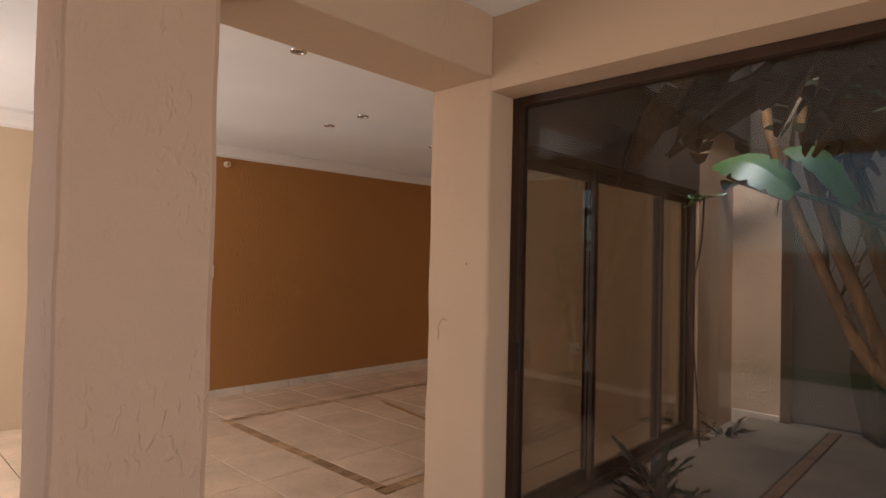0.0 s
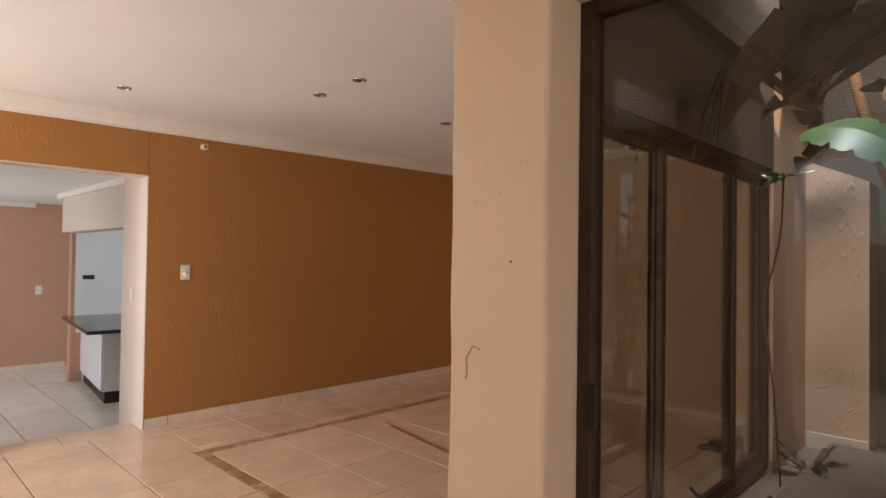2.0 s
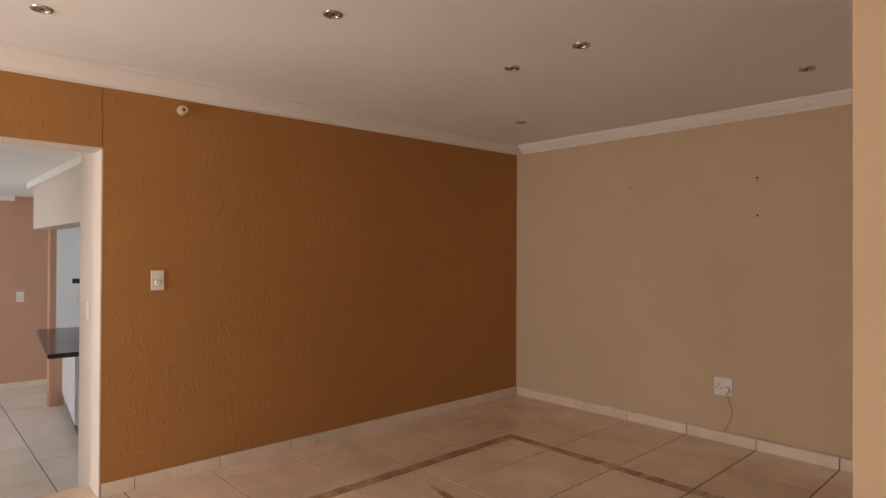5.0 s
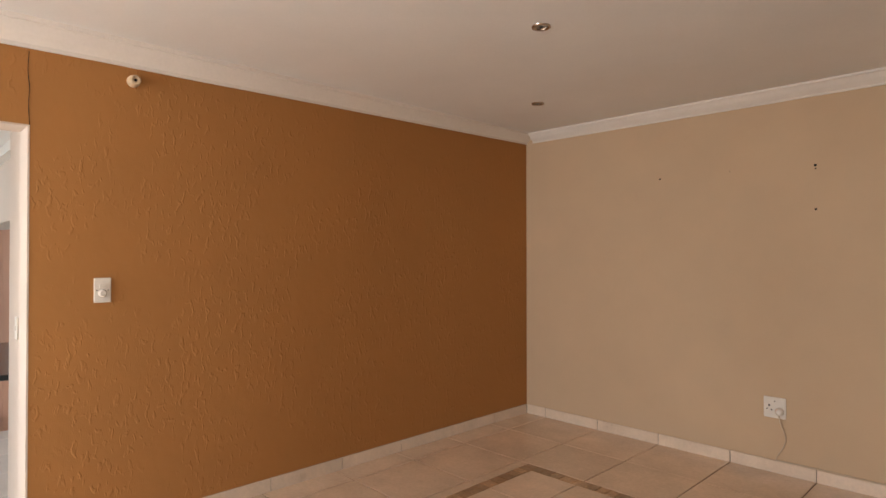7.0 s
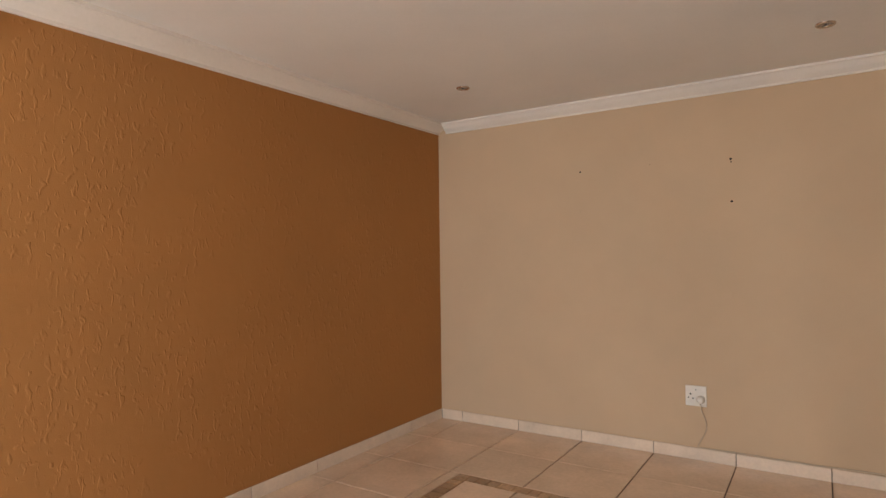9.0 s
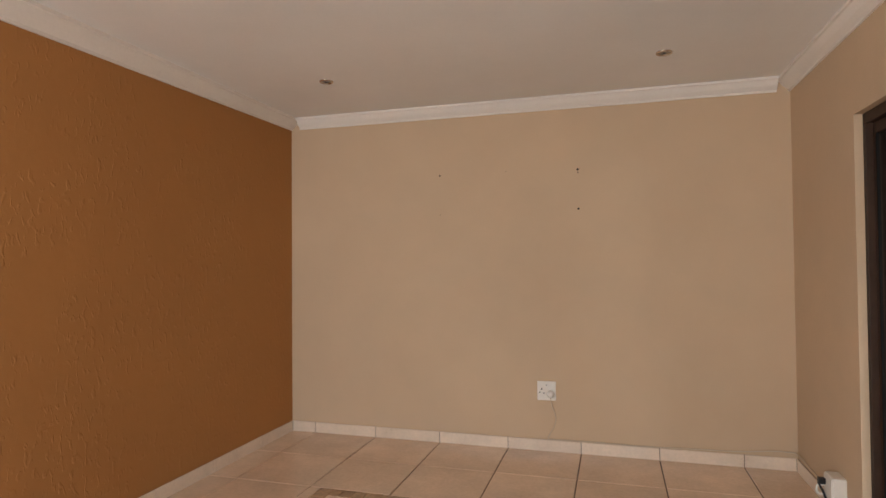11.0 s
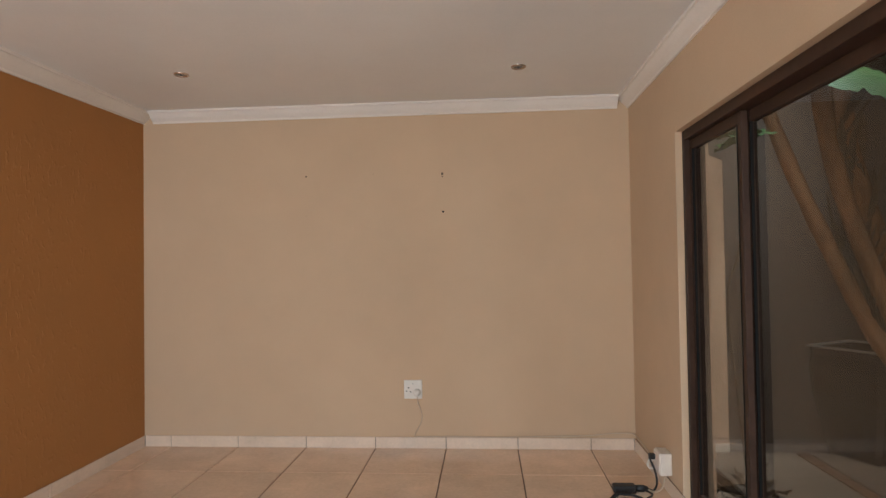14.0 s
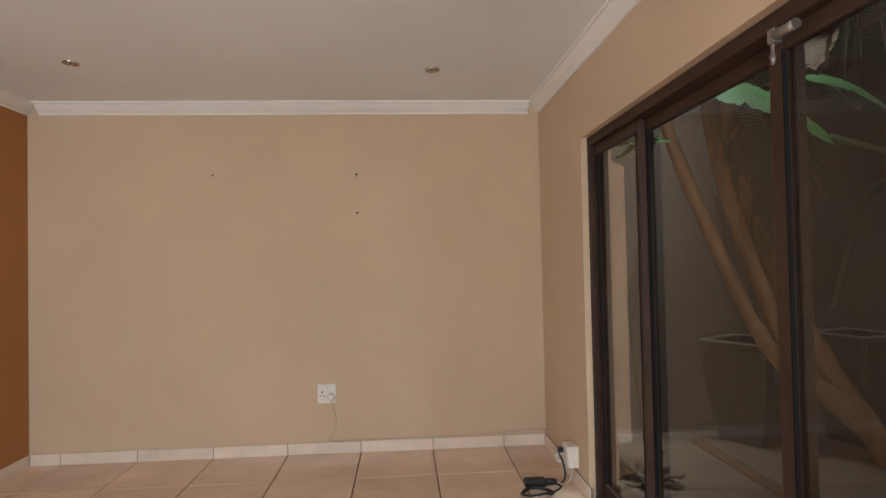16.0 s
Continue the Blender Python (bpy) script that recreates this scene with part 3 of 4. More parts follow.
adaptor = thing("surface_socket_box", XE, 5.06, 0.17, "white surface-mounted socket box low on the wall", "socket box")
boxes("box", M_PLASTIC, adaptor, (-0.062, -0.06, -0.062, 0, 0.06, 0.062), bev=0.006)
boxes("faceplate", M_PLASTIC, adaptor, (-0.068, -0.054, -0.056, -0.062, 0.054, 0.056), bev=0.002)
bm = bmesh.new()
box(bm, -0.1, 0.018, 0.004, -0.068, 0.05, 0.034, 0.004)
part("plug_top", bm, M_BLACK, adaptor)
bm = bmesh.new()
tube(bm, curve_points([(-0.069, 0.03, 0.0), (-0.10, 0.03, -0.002), (-0.108, 0.03, -0.022), (-0.10, 0.03, -0.045), (-0.069, 0.03, -0.046)], 6), 0.006, 8)
part("plug_ring", bm, M_PLASTIC, adaptor)

lead = thing("extension_lead", -2.16, 5.05, 0.0, "black extension lead with its socket coiled on the floor", "extension lead")
bm = bmesh.new()
box(bm, -0.125, -0.032, 0.0, 0.0, 0.034, 0.044, 0.01)
part("coupler", bm, M_BLACK, lead)
bm = bmesh.new()
tube(bm, [(0.0, 0.002, 0.022), (0.045, 0.006, 0.02), (0.07, 0.008, 0.02)], [0.017, 0.02, 0.01], 12)
part("collar", bm, M_BLACK, lead)
bm = bmesh.new()
tube(bm, curve_points([(0.06, 0.008, 0.02), (0.10, 0.0, 0.012), (0.125, 0.02, 0.05), (0.115, 0.03, 0.12), (0.09, 0.04, 0.18)], 8), 0.006, 8)
coil = [(-0.10 + (0.085 + 0.01 * math.sin(k)) * math.cos(k * 0.6) + 0.02, -0.13 + 0.05 * math.sin(k * 0.6 + 0.1), 0.007 + 0.004 * (k % 5)) for k in range(26)]
tube(bm, curve_points([(0.055, 0.0, 0.012), (0.08, -0.05, 0.008), (0.04, -0.10, 0.008)] + coil, 4), 0.0055, 7)
part("cord", bm, M_BLACK, lead)
bm = bmesh.new()
tube(bm, curve_points([(0.06, 0.012, 0.02), (0.10, -0.02, 0.010), (0.14, -0.03, 0.04), (0.16, -0.02, 0.108)], 8), 0.0045, 7)
part("pale_cable", bm, M_CABLE, lead, "ivory cable")


def downlight():
    d = thing("downlight", 0, 0, ZC, "small recessed chrome downlight in the ceiling", "downlight", "ceiling downlights")
    bm = bmesh.new()
    lathe(bm, [(0.030, 0.002), (0.031, -0.005), (0.036, -0.008), (0.043, -0.006), (0.045, 0.0), (0.045, 0.002)], sides=32)
    bmesh.ops.delete(bm, geom=[f for f in bm.faces if len(f.verts) > 4], context="FACES_ONLY")
    part("ring", bm, M_CHROME, d)
    bm = bmesh.new()
    lathe(bm, [(0.030, -0.0015), (0.024, -0.002), (0.006, -0.0035)], sides=28)
    part("lamp", bm, M_BULB, d)
    bm = bmesh.new()
    lathe(bm, [(0.009, -0.0035), (0.008, -0.006), (0.003, -0.008)], sides=12)
    part("core", bm, M_BLACK, d)
    return d


first_light = downlight()
first_light.location = (-4.81, 1.76, ZC)
for x, y in ((-3.98, 2.71), (-3.52, 2.69), (-3.92, 3.86), (-3.44, 3.83), (-4.76, 4.97), (-2.77, 5.07), (-2.69, 1.60)):
    copy_thing(first_light, Matrix.Translation((x, y, ZC)))


# ---- marks on walls ----
def screw_hole(x, z, r):
    h = thing("screw_hole", x, YN, z, "dark screw hole in the beige wall", "screw hole", "screw holes in the end wall")
    bm = bmesh.new()
    lathe(bm, [(r * 1.2, 0.0), (r, 0.0015)], (0, 0, 0), "Y", 10)
    part("plug_hole", bm, M_HOLE, h)


for x, z, r in ((-3.28, 1.945, 0.007), (-3.278, 1.925, 0.004), (-3.278, 1.674, 0.0065), (-4.271, 1.949, 0.0055), (-3.78, 1.955, 0.0025), (-4.27, 1.66, 0.002)):
    screw_hole(x, z, r)
nail = thing("nail_hole", -1.575, 1.70, 1.357, "rusty nail hole in the peach pillar", "nail hole")
bm = bmesh.new()
lathe(bm, [(0.0038, 0.0), (0.0022, 0.0015), (0.001, 0.002)], (0, 0, 0), "Y", 7)
part("hole", bm, M_RUST, nail)
bm = bmesh.new()
lathe(bm, [(0.0022, 0.0), (0.0015, 0.001)], (0.016, 0, 0.002), "Y", 8)
part("stain", bm, M_CRACK, nail)
crack = thing("stained_scratch", -1.677, 1.70, 1.121, "brown dried scratch mark on the pillar", "scratch")
bm = bmesh.new()
tube(bm, curve_points([(0.005, -0.001, 0.0), (-0.02, -0.001, 0.006), (-0.035, -0.001, -0.012), (-0.046, -0.001, -0.03), (-0.042, -0.001, -0.055), (-0.046, -0.001, -0.085)], 6), 0.0013, 6)
part("mark", bm, M_CRACK, crack)

split = thing("plaster_crack", XW, 2.15, DOORH, "thin dark crack in the ochre plaster above the doorway", "crack")
bm = bmesh.new()
tube(bm, curve_points([(0.0, 0.006, 0.0), (0.0, 0.002, 0.09), (0.0, 0.005, 0.17), (0.0, -0.001, 0.25), (0.0, 0.003, 0.335)], 6), 0.0016, 5)
part("line", bm, M_HOLE, split)
for x, z, w, tall in ((-1.647, 1.568, 0.012, 0.006), (-1.695, 1.515, 0.014, 0.004), (-1.61, 1.535, 0.008, 0.006), (-1.70, 1.69, 0.006, 0.005), (-1.65, 1.41, 0.008, 0.003), (-1.705, 1.375, 0.005, 0.005), (-1.60, 1.60, 0.005, 0.004)):
    spot = thing("brown_spot", x, 1.70, z, "small faded brown spot on the peach pillar", "stain", "brown spots on the pillar")
    bm = bmesh.new()
    lathe(bm, [(1.0, 0.0), (0.6, 0.0003)], (0, 0, 0), "Y", 9)
    bmesh.ops.scale(bm, vec=(w / 2, 1, tall / 2), verts=bm.verts)
    for f in bm.faces:
        f.smooth = False
    part("mark", bm, M_SPOT, spot)

lath = thing("loose_strip", -4.35, 3.64, 0.0, "narrow brown wooden strip lying on the tiles", "wooden strip")
bm = bmesh.new()
box(bm, 0.10, -0.022, 0, 1.62, 0.022, 0.009, 0.002)
part("strip", bm, M_LATH, lath)
bm = bmesh.new()
box(bm, 0.0, -0.016, 0, 0.10, 0.018, 0.010, 0.003)
part("bare_end", bm, M_RAW, lath, "bare pale end")
lath.rotation_euler.z = radians(-9.5)


# ---- plants in the courtyard ----
def blade(bm, base, tip, width, droop, rng, segs=12, tears=True, fold=0.25):
    """One long leaf, torn into ribs along its edges."""
    base, tip = Vector(base), Vector(tip)
    along = tip - base
    side = along.cross(Vector((0, 0, 1))).normalized()
    up = side.cross(along).normalized()
    last = None
    for k in range(segs + 1):
        t = k / segs
        p = base.lerp(tip, t) + Vector((0, 0, -droop * t * t))
        w = width * (math.sin(math.pi * min(1, t * 0.92 + 0.06)) ** 0.6)
        row = []
        for s in (-1, 0, 1):
            j = rng.uniform(0.75, 1.0) if tears and s else 1
            row.append(p + side * (s * w * j) + up * (abs(s) * w * fold) + Vector((0, 0, rng.uniform(-0.02, 0.02) * abs(s))))
        if last:
            for s in (0, 1):
                quad = [last[s], last[s + 1], row[s + 1], row[s]]
                if tears and rng.random() < 0.35:
                    o = 1 if s else 0
                    quad[2 if s else 3] = quad[2 if s else 3].lerp(quad[1 if s else 0], 0.3)
                f = bm.faces.new([bm.verts.new(q) for q in quad])
                f.smooth = True
        last = row


def strelitzia():
    rng = random.Random(4)
    t = thing("strelitzia_tree", -0.08, 4.95, -0.03, "tall wild banana tree with torn leaves and brown fibrous stems", "tree")
    O = Vector((0.1, 4.95, -0.03))
    stems = [
        ([(0.1, 4.95, 0.0), (-0.12, 5.0, 0.38), (-0.5, 5.12, 0.68), (-0.82, 5.18, 1.35), (-1.14, 5.2, 2.2), (-1.3, 5.2, 3.0)], (0.07, 0.06, 0.05, 0.045, 0.04, 0.035)),
        ([(0.1, 4.95, 0.1), (-0.35, 5.1, 0.62), (-0.60, 5.15, 1.2), (-0.86, 5.1, 2.0), (-0.98, 5.0, 3.0)], (0.06, 0.055, 0.05, 0.05, 0.045)),
        ([(0.15, 4.95, 0.0), (-0.2, 5.15, 0.7), (-0.5, 5.3, 1.5), (-0.66, 5.3, 2.3), (-0.7, 5.2, 3.2)], (0.07, 0.06, 0.055, 0.05, 0.045)),
        ([(0.2, 5.0, 0.0), (0.5, 4.6, 0.8), (0.35, 4.3, 1.7), (-0.1, 4.2, 2.4)], (0.06, 0.05, 0.035, 0.02)),
    ]
    for line, radii in stems:
        pts = curve_points(line, 6)
        rr = [np.interp(i / (len(pts) - 1), np.linspace(0, 1, len(radii)), radii) * (1 + 0.06 * math.sin(i * 2.4)) for i in range(len(pts))]
        bm = bmesh.new()
        tube(bm, [p - O for p in pts], rr, 12)
        part("trunk", bm, M_TRUNK, t)
    for k in range(26):
        a = Vector(stems[k % 3][0][2]).lerp(Vector(stems[k % 3][0][3]), rng.random()) - O
        bm = bmesh.new()
        blade(bm, a, a + Vector((rng.uniform(-0.12, 0.16), rng.uniform(-0.14, 0.05), rng.uniform(0.18, 0.5))), 0.03, 0.02, rng, 6)
        part("sheath", bm, M_DRY, t)
    leaves = [((-0.7, 5.1, 2.75), (-0.32, 4.2, 2.4), 0.27), ((-1.15, 5.0, 2.45), (-0.3, 4.7, 2.3), 0.22), ((-0.9, 5.0, 2.6), (0.5, 4.3, 2.45), 0.27),
              ((-0.6, 4.9, 2.5), (0.1, 4.1, 2.15), 0.22), ((-0.1, 4.2, 2.4), (0.35, 4.0, 1.9), 0.16),
              ((-1.25, 5.3, 2.3), (-1.75, 5.45, 2.05), 0.13), ((-0.7, 5.2, 3.1), (-0.6, 4.2, 3.3), 0.24), ((-0.7, 5.2, 3.1), (0.5, 5.3, 3.4), 0.25),
              ((-0.1, 4.2, 2.4), (-0.5, 3.2, 2.7), 0.2),
              ((-0.1, 4.2, 2.4), (0.6, 3.4, 2.8), 0.22), ((-0.7, 5.2, 3.2), (-0.2, 5.5, 2.5), 0.2), ((-0.6, 3.6, 2.35), (-0.1, 3.2, 2.2), 0.18)]
    for a, b, w in leaves:
        bm = bmesh.new()
        blade(bm, Vector(a) - O, Vector(b) - O, w, 0.12, rng, 16, w < 0.21)
        part("leaf", bm, M_LEAF, t)
    # the low leaf over the sliding door, folded along its rib, one half hanging
    for base, tip, w, lean in (((-0.80, 4.22, 1.86), (-1.36, 4.40, 2.12), 0.17, 0.75), ((-0.45, 4.05, 1.75), (-0.88, 4.3, 2.16), 0.12, 0.6)):
        base, tip = Vector(base) - O, Vector(tip) - O
        for sign, name in ((1, "leaf"), (-1, "leaf")):
            bm = bmesh.new()
            rows = []
            for k in range(25):
                u = k / 24
                p = base.lerp(tip, u) + Vector((0, 0, 0.10 * math.sin(math.pi * u)))
                reach = w * math.sin(math.pi * min(1, 0.08 + 0.9 * u)) ** 0.55 * (rng.uniform(0.7, 1) if k % 5 == 0 else 1)
                out = Vector((-0.35, -0.75, -lean)) if sign > 0 else Vector((0.3, 0.75, 0.42))
                ripple = Vector((0, 0, 0.006 * (k % 2)))
                rows.append([bm.verts.new(p + out * reach * q + ripple * q) for q in (0, 0.4, 0.75, 1)])
            for ra, rb in zip(rows, rows[1:]):
                for q in range(3):
                    bm.faces.new((ra[q], ra[q + 1], rb[q + 1], rb[q])).smooth = True
            part(name, bm, M_LEAF, t)
    # dead leaves folded down over the head of the sliding door
    for k in range(34):
        far = k % 3 == 0
        a = Vector((rng.uniform(-0.9, -0.3), rng.uniform(4.5, 5.1), rng.uniform(2.5, 2.9))) if far else Vector((rng.uniform(-1.1, 0.3), rng.uniform(3.0, 3.7), rng.uniform(2.35, 2.8)))
        b = Vector((rng.uniform(-1.0, -0.3), rng.uniform(4.4, 5.1), 0)) if far else Vector((rng.uniform(-1.55, 0.4), rng.uniform(2.75, 3.5), 0))
        b.z = rng.uniform(2.1, 2.4) if far else 2.0 - 0.10 * (b.x + 1.5) + rng.uniform(0.0, 0.3)
        bm = bmesh.new()
        blade(bm, a - O, b - O, rng.uniform(0.09, 0.17), 0.08, rng, 12, True, 0.4)
        part("dead_leaf", bm, M_DRY, t, "dead brown folded leaf")
    # one arching stem carries the leaves that hang towards the window
    bm = bmesh.new()
    tube(bm, [p - O for p in curve_points([(0.2, 5.0, 0.0), (0.45, 4.3, 1.3), (0.25, 3.7, 2.2), (-0.4, 3.35, 2.65), (-1.1, 3.3, 2.6)], 7)], [0.06 - 0.0014 * k for k in range(29)], 10)
    part("trunk", bm, M_TRUNK, t)
    for a, b in (((-1.4, 3.3, 2.3), (-1.5, 3.2, 2.1)), ((-0.7, 5.1, 2.4), (-0.45, 4.8, 1.9)), ((-0.85, 4.5, 2.5), (-0.92, 4.3, 2.0))):
        for k in range(9):
            j = Vector((rng.uniform(-0.06, 0.06), rng.uniform(-0.08, 0.08), rng.uniform(-0.1, 0.08)))
            bm = bmesh.new()
            blade(bm, Vector(a) - O, Vector(b) + j - O, 0.007, 0.2, rng, 9)
            part("dry_frond", bm, M_DRY, t, "dry brown hanging frond")

    for line in ([(-0.3, 4.9, 1.0), (-0.28, 4.65, 1.6), (-0.42, 4.15, 1.72)], [(0.15, 4.9, 0.7), (0.02, 4.5, 1.25), (-0.42, 4.15, 1.68), (-0.80, 4.22, 1.86)]):
        bm = bmesh.new()
        tube(bm, [p - O for p in curve_points(line, 7)], 0.016, 8)
        part("leaf_stalk", bm, M_STALK, t)


strelitzia()


def square_planter(x, y, size, tall, turn, label):
    """A tall four-sided planter that narrows downwards, with a rolled rim."""
    p = thing("planter", x, y, -0.03, label, "planter", "tall planters by the tree")
    bm = bmesh.new()
    rings = []
    for z, h in ((0.0, 0.60), (0.02, 0.62), (0.3 * tall, 0.78), (0.6 * tall, 0.95), (0.85 * tall, 1.0), (0.94 * tall, 0.95), (tall, 0.97), (tall, 0.82), (0.9 * tall, 0.80)):
        rings.append([bm.verts.new((sx * h * size / 2, sy * h * size / 2, z)) for sx, sy in ((-1, -0.86), (-0.86, -1), (0.86, -1), (1, -0.86), (1, 0.86), (0.86, 1), (-0.86, 1), (-1, 0.86))])
    for a, b in zip(rings, rings[1:]):
        for k in range(8):
            bm.faces.new((a[k], a[(k + 1) % 8], b[(k + 1) % 8], b[k]))
    bm.faces.new(rings[0][::-1])
    part("body", bm, M_POT, p)
    boxes("rim", M_RIM, p, *[(a * size, b * size, tall, c * size, d * size, tall + 0.012) for a, b, c, d in ((-0.5, -0.5, 0.5, -0.42), (-0.5, 0.42, 0.5, 0.5), (-0.5, -0.42, -0.42, 0.42), (0.42, -0.42, 0.5, 0.42))], bev=0.005, label="paler rim")
    boxes("soil", M_SOIL, p, (-0.38 * size, -0.38 * size, 0.88 * tall, 0.38 * size, 0.38 * size, 0.91 * tall))
    p.rotation_euler.z = radians(turn)


square_planter(-0.60, 5.55, 0.46, 0.76, 28, "tall dark brown square planter beside the tree")
square_planter(0.10, 5.45, 0.42, 0.80, 15, "dark square planter behind the leaning stems")

def spiky_plant(x, y, z, n, size, seed, label, mat=M_LEAF):
    rng = random.Random(seed)
    p = thing("spiky_plant", x, y, z, label, "plant")
    for k in range(n):
        a = rng.uniform(0, 6.28)
        r = rng.uniform(0.3, 1.0) * size
        bm = bmesh.new()
        blade(bm, (0, 0, 0.02), (r * math.cos(a), r * math.sin(a), size * rng.uniform(0.5, 1.15)), size * 0.06, size * 0.3, rng, 7, False)
        part("leaf", bm, mat, p)


spiky_plant(-1.42, 3.15, 0.055, 34, 0.36, 3, "dark spiky plant beside the glass door", M_DARKLEAF)
spiky_plant(-1.28, 2.9, 0.055, 26, 0.30, 5, "low dark spiky plant by the window", M_DARKLEAF)
spiky_plant(-1.6, 4.9, -0.03, 16, 0.3, 9, "small dry plant at the foot of the wall", M_DRY)
vine = thing("bare_branch", -1.70, 4.62, -0.03, "thin bare climbing branch with small leaves", "branch")
bm = bmesh.new()
tube(bm, curve_points([(0, 0, 0), (-0.05, 0.02, 0.6), (-0.1, 0.0, 1.12), (-0.05, 0.0, 1.35), (0.0, -0.02, 1.6), (0.01, 0.0, 1.95)], 6), 0.007, 7)
part("stem", bm, M_DRY, vine)
rng = random.Random(12)
for k in range(9):
    a = rng.uniform(0, 6.28)
    bm = bmesh.new()
    blade(bm, (0.01, 0, 1.93), (0.01 + 0.16 * math.cos(a), 0.16 * math.sin(a), 1.93 + rng.uniform(-0.05, 0.08)), 0.016, 0.02, rng, 5, False)
    part("leaf", bm, M_LEAF, vine)

# ---- garden beyond the patio ----
structure("ground", M_GRASS, "green lawn around the house", "lawn", (-400, -400, -0.6, 400, 400, -0.5))
structure("patio", M_PAVE, "pale paved patio in the sun", "paving", (-7, -4.6, -0.5, 4, YS - 0.25, -0.03))
structure("wall_garden", M_OUTER, "plastered garden boundary wall", "wall", (-14, -9.2, -0.5, 8, -9.0, 1.7))
bush = thing("patio_shrub", -2.85, -1.02, 0.0, "leafy green potted shrub by the patio doorway", "shrub")
rng = random.Random(21)
for k in range(6):
    a = k * 1.05
    top = Vector((0.3 * math.cos(a), 0.2 * math.sin(a), 1.5 + rng.uniform(0, 0.55)))
    bm = bmesh.new()
    tube(bm, curve_points([(0, 0, 0.3), (top.x * 0.4, top.y * 0.4, 0.8), tuple(top)], 5), [0.018] * 5 + [0.010] * 6, 7)
    part("stem", bm, M_TRUNK, bush)
    for j in range(9):
        b0 = Vector((top.x * (0.5 + 0.06 * j), top.y * (0.5 + 0.06 * j), 0.9 + (top.z - 0.9) * j / 8))
        d = Vector((rng.uniform(-0.3, 0.3), rng.uniform(-0.3, 0.3), rng.uniform(-0.05, 0.2)))
        bm = bmesh.new()
        blade(bm, b0, b0 + d, 0.06, 0.08, rng, 5, False)
        part("leaf", bm, M_LEAF, bush)

bm = bmesh.new()
lathe(bm, [(0.12, 0.0), (0.13, 0.02), (0.17, 0.3), (0.185, 0.3), (0.185, 0.34), (0.155, 0.34), (0.15, 0.28)], sides=28)
part("pot", bm, M_POT, bush)

# ---- floor tiles, mosaic border and tile skirting ----
def tile_mesh(w, d, h, mat, bev=0.0025, store={}):
    key = (round(w, 3), round(d, 3), round(h, 3), mat.name)
    if key not in store:
        bm = bmesh.new()
        lo = [bm.verts.new((x, y, 0)) for x, y in ((0, 0), (w, 0), (w, d), (0, d))]
        mi = [bm.verts.new((v.co.x, v.co.y, h - bev)) for v in lo]
        hi = [bm.verts.new((min(max(v.co.x, bev), w - bev), min(max(v.co.y, bev), d - bev), h)) for v in lo]
        for a, b in ((lo, mi), (mi, hi)):
            for k in range(4):
                bm.faces.new((a[k], a[(k + 1) % 4], b[(k + 1) % 4], b[k]))
        bm.faces.new(hi)
        store[key] = mesh_of("tile", bm, mat)
    return store[key]


def lay(parent, name, mat, x0, y0, x1, y1, z=-0.006, h=0.006, gap=0.0034):
    if x1 - x0 < 0.015 or y1 - y0 < 0.015:
        return
    ob = new(name, tile_mesh(x1 - x0 - 2 * gap, y1 - y0 - 2 * gap, h, mat))
    ob.location = (x0 + gap, y0 + gap, z + random.uniform(-0.0004, 0.0004))
    ob.parent = parent


PITCH, JX, JY = 0.503, -4.79, 5.30
BX = ((-4.715, -4.63), (-2.70, -2.615))
BY = ((2.215, 2.30), (4.712, 4.797))


def cuts(lo, hi, origin, bands):
    c = {lo, hi}
    k = math.ceil((lo - origin) / PITCH)
    while origin + k * PITCH < hi:
        c.add(round(origin + k * PITCH, 4))
        k += 1
    return sorted(c)


def split_tile(x0, y0, x1, y1):
    """Lays a tile, cut back where the mosaic band crosses it."""
    todo = [(x0, y0, x1, y1)]
    bands = [(BX[0][0], BY[0][0], BX[0][1], BY[1][1]), (BX[1][0], BY[0][0], BX[1][1], BY[1][1]), (BX[0][1], BY[0][0], BX[1][0], BY[0][1]), (BX[0][1], BY[1][0], BX[1][0], BY[1][1])]
    for bx0, by0, bx1, by1 in bands:
        nxt = []
        for a, b, c, d in todo:
            if c <= bx0 or a >= bx1 or d <= by0 or b >= by1:
                nxt.append((a, b, c, d))
                continue
            if b < by0:
                nxt.append((a, b, c, by0))
            if d > by1:
                nxt.append((a, by1, c, d))
            m0, m1 = max(b, by0), min(d, by1)
            if a < bx0:
                nxt.append((a, m0, bx0, m1))
            if c > bx1:
                nxt.append((bx1, m0, c, m1))
        todo = nxt
    for t in todo:
        lay(floor, "tile", M_TILE, *t)


xs, ys = cuts(XW, XE, JX, BX), cuts(YS - 0.2, YN, JY, BY)
for x0, x1 in zip(xs, xs[1:]):
    for y0, y1 in zip(ys, ys[1:]):
        split_tile(x0, y0, x1, y1)
xs = cuts(XE, 2.2, JX, BX)
ys = cuts(YS - 0.2, 1.70, JY, BY)
for x0, x1 in zip(xs, xs[1:]):
    for y0, y1 in zip(ys, ys[1:]):
        lay(floor, "tile", M_TILE, x0, y0, x1, y1)
lay(floor, "tile", M_TILE, XW - 0.26, DOOR0, XW, DOOR0 + PITCH)
lay(floor, "tile", M_TILE, XW - 0.26, DOOR0 + PITCH, XW, DOOR1 - 0.004)
rng = random.Random(7)


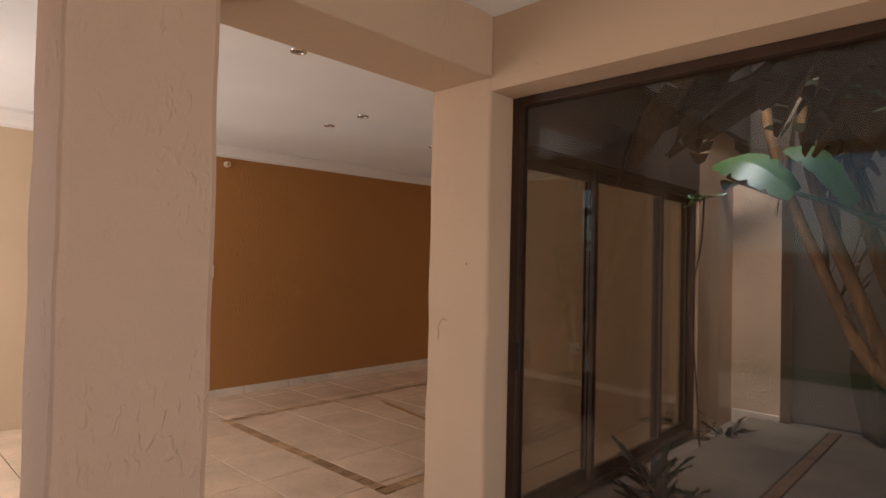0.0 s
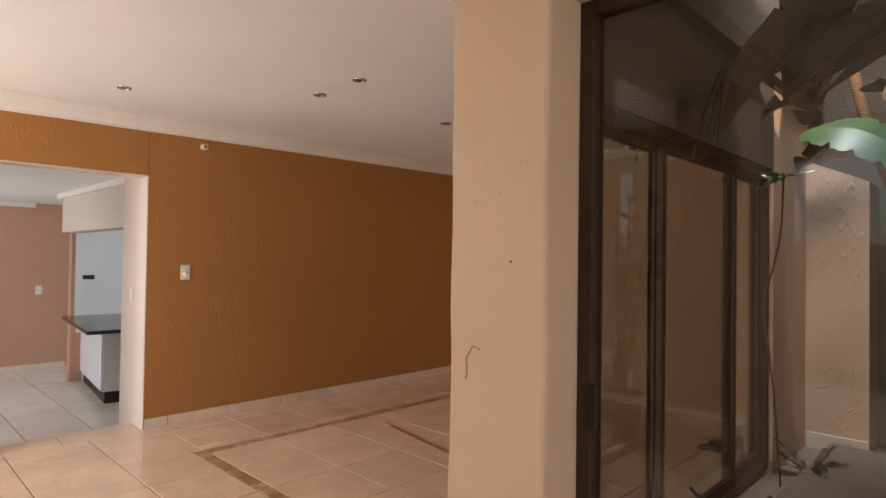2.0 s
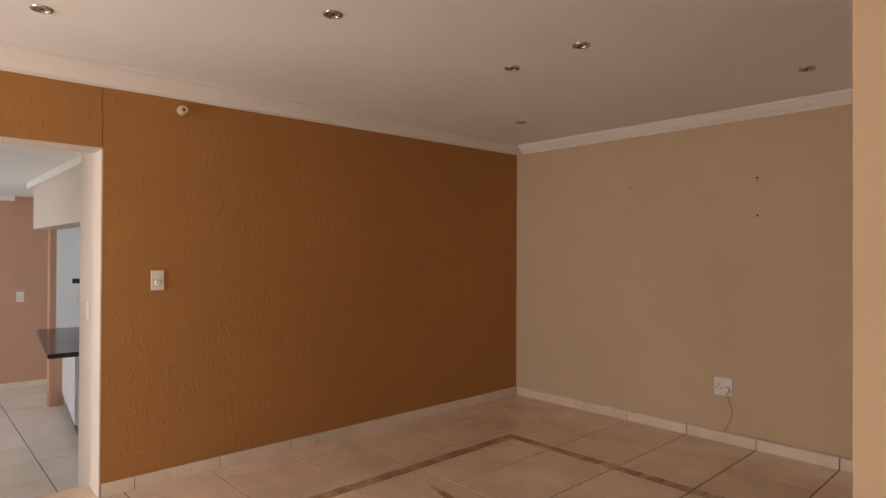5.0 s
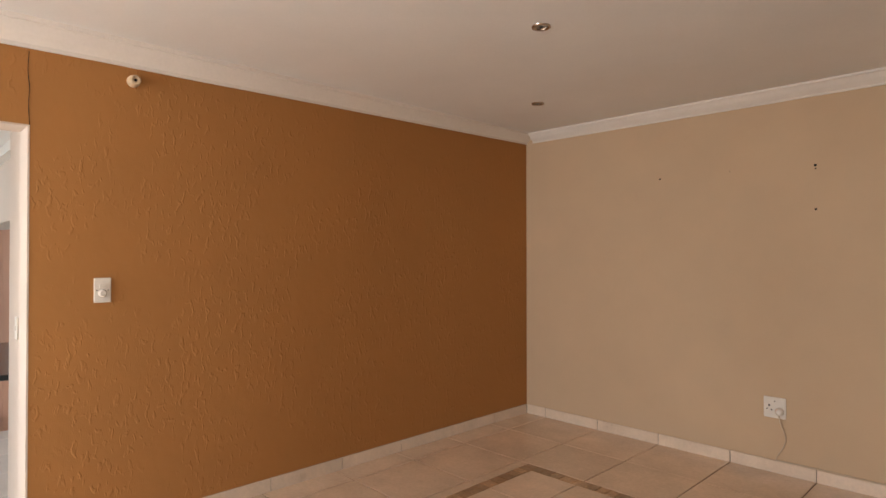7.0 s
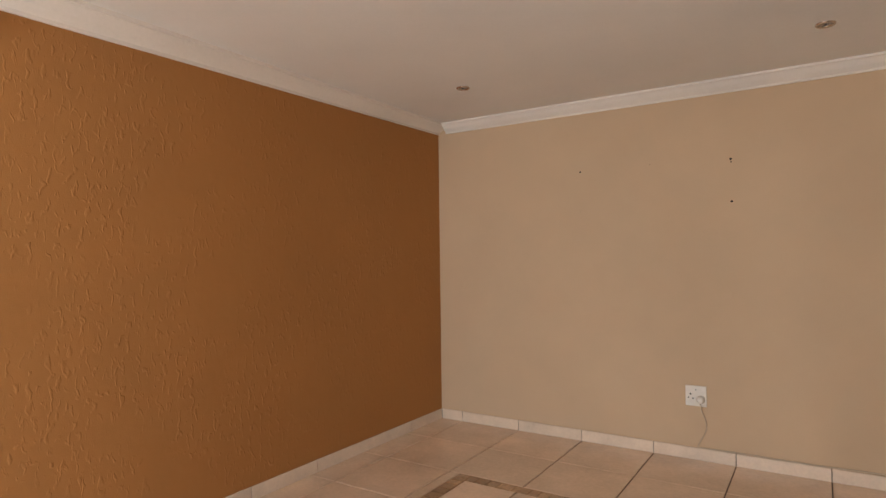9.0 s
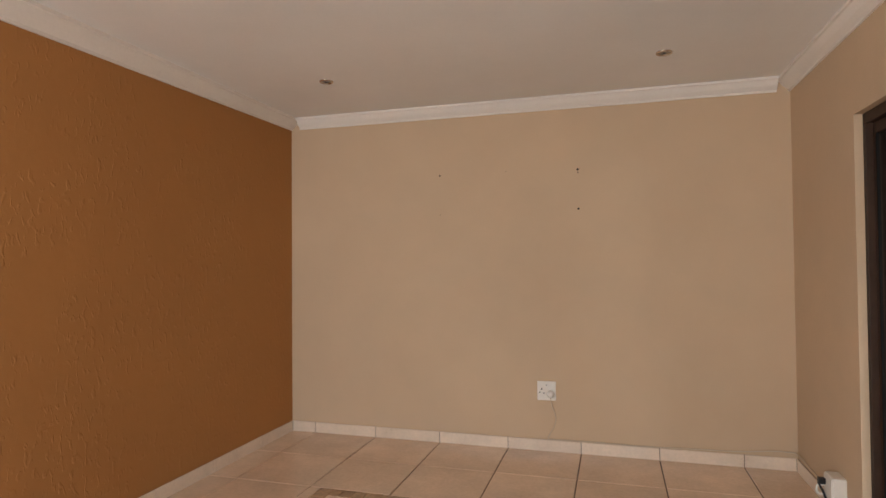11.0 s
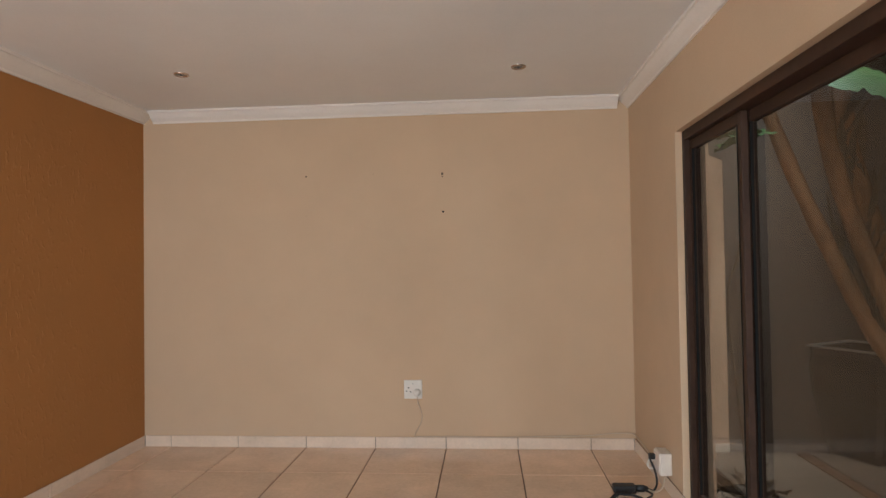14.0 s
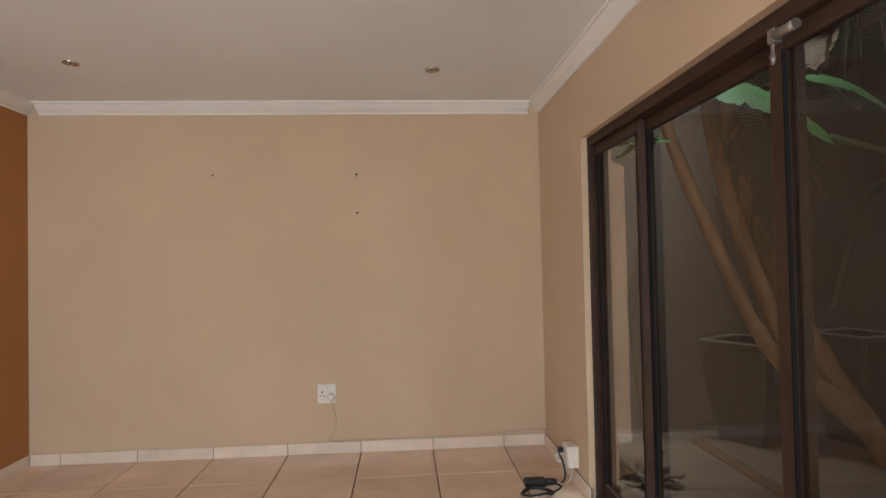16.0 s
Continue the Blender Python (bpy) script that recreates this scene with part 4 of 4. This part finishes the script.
def band(x0, y0, x1, y1):
    along_x = x1 - x0 > y1 - y0
    a, end = (x0, x1) if along_x else (y0, y1)
    while a < end - 0.02:
        b = min(end, a + rng.uniform(0.055, 0.10))
        if along_x:
            lay(floor, "mosaic_piece", M_MOSAIC, a, y0, b, y1, gap=0.0012)
        else:
            lay(floor, "mosaic_piece", M_MOSAIC, x0, a, x1, b, gap=0.0012)
        a = b


band(BX[0][0], BY[0][0], BX[0][1], BY[1][1])
band(BX[1][0], BY[0][0], BX[1][1], BY[1][1])
band(BX[0][1], BY[0][0], BX[1][0], BY[0][1])
band(BX[0][1], BY[1][0], BX[1][0], BY[1][1])

kf = bpy.data.objects["floor_kitchen"]
for i in range(10):
    for j in range(6):
        lay(kf, "tile", M_KTILE, KX + 0.01 + i * PITCH, 0.1 + j * PITCH, KX + 0.01 + (i + 1) * PITCH, 0.1 + (j + 1) * PITCH, z=KZ - 0.006)

SK = 0.078
skirt_n = structure("baseboard_north", M_GROUT, "beige tile skirting along the end wall", "skirting", (XW + 0.004, YN - 0.006, 0, XE - 0.004, YN, SK - 0.003))
skirt_w = structure("baseboard_west", M_GROUT, "beige tile skirting along the ochre wall", "skirting", (XW, DOOR1 + 0.004, 0, XW + 0.006, YN - 0.008, SK - 0.003))
skirt_e = structure("baseboard_east", M_GROUT, "beige tile skirting beside the sliding door", "skirting", (XE - 0.006, 4.77, 0, XE, YN - 0.008, SK - 0.003))


def skirting(parent, lo, hi, origin, put):
    c = cuts(lo, hi, origin, ())
    for a, b in zip(c, c[1:]):
        if b - a > 0.012:
            ob = new("skirting_tile", tile_mesh(b - a - 0.004, SK, 0.006, M_SKIRT, 0.002))
            ob.matrix_world = put(a + 0.002)
            ob.parent = parent


skirting(skirt_n, XW + 0.01, XE - 0.01, JX, lambda a: Matrix(((1, 0, 0, a), (0, 0, -1, YN - 0.006), (0, 1, 0, 0.0), (0, 0, 0, 1))))
skirting(skirt_w, DOOR1 + 0.004, YN - 0.014, 2.838, lambda a: Matrix(((0, 0, 1, XW + 0.006), (1, 0, 0, a), (0, 1, 0, 0.0), (0, 0, 0, 1))))
skirting(skirt_e, 4.77, YN - 0.014, JY, lambda a: Matrix(((0, 0, -1, XE - 0.006), (1, 0, 0, a), (0, 1, 0, 0.0), (0, 0, 0, 1))))
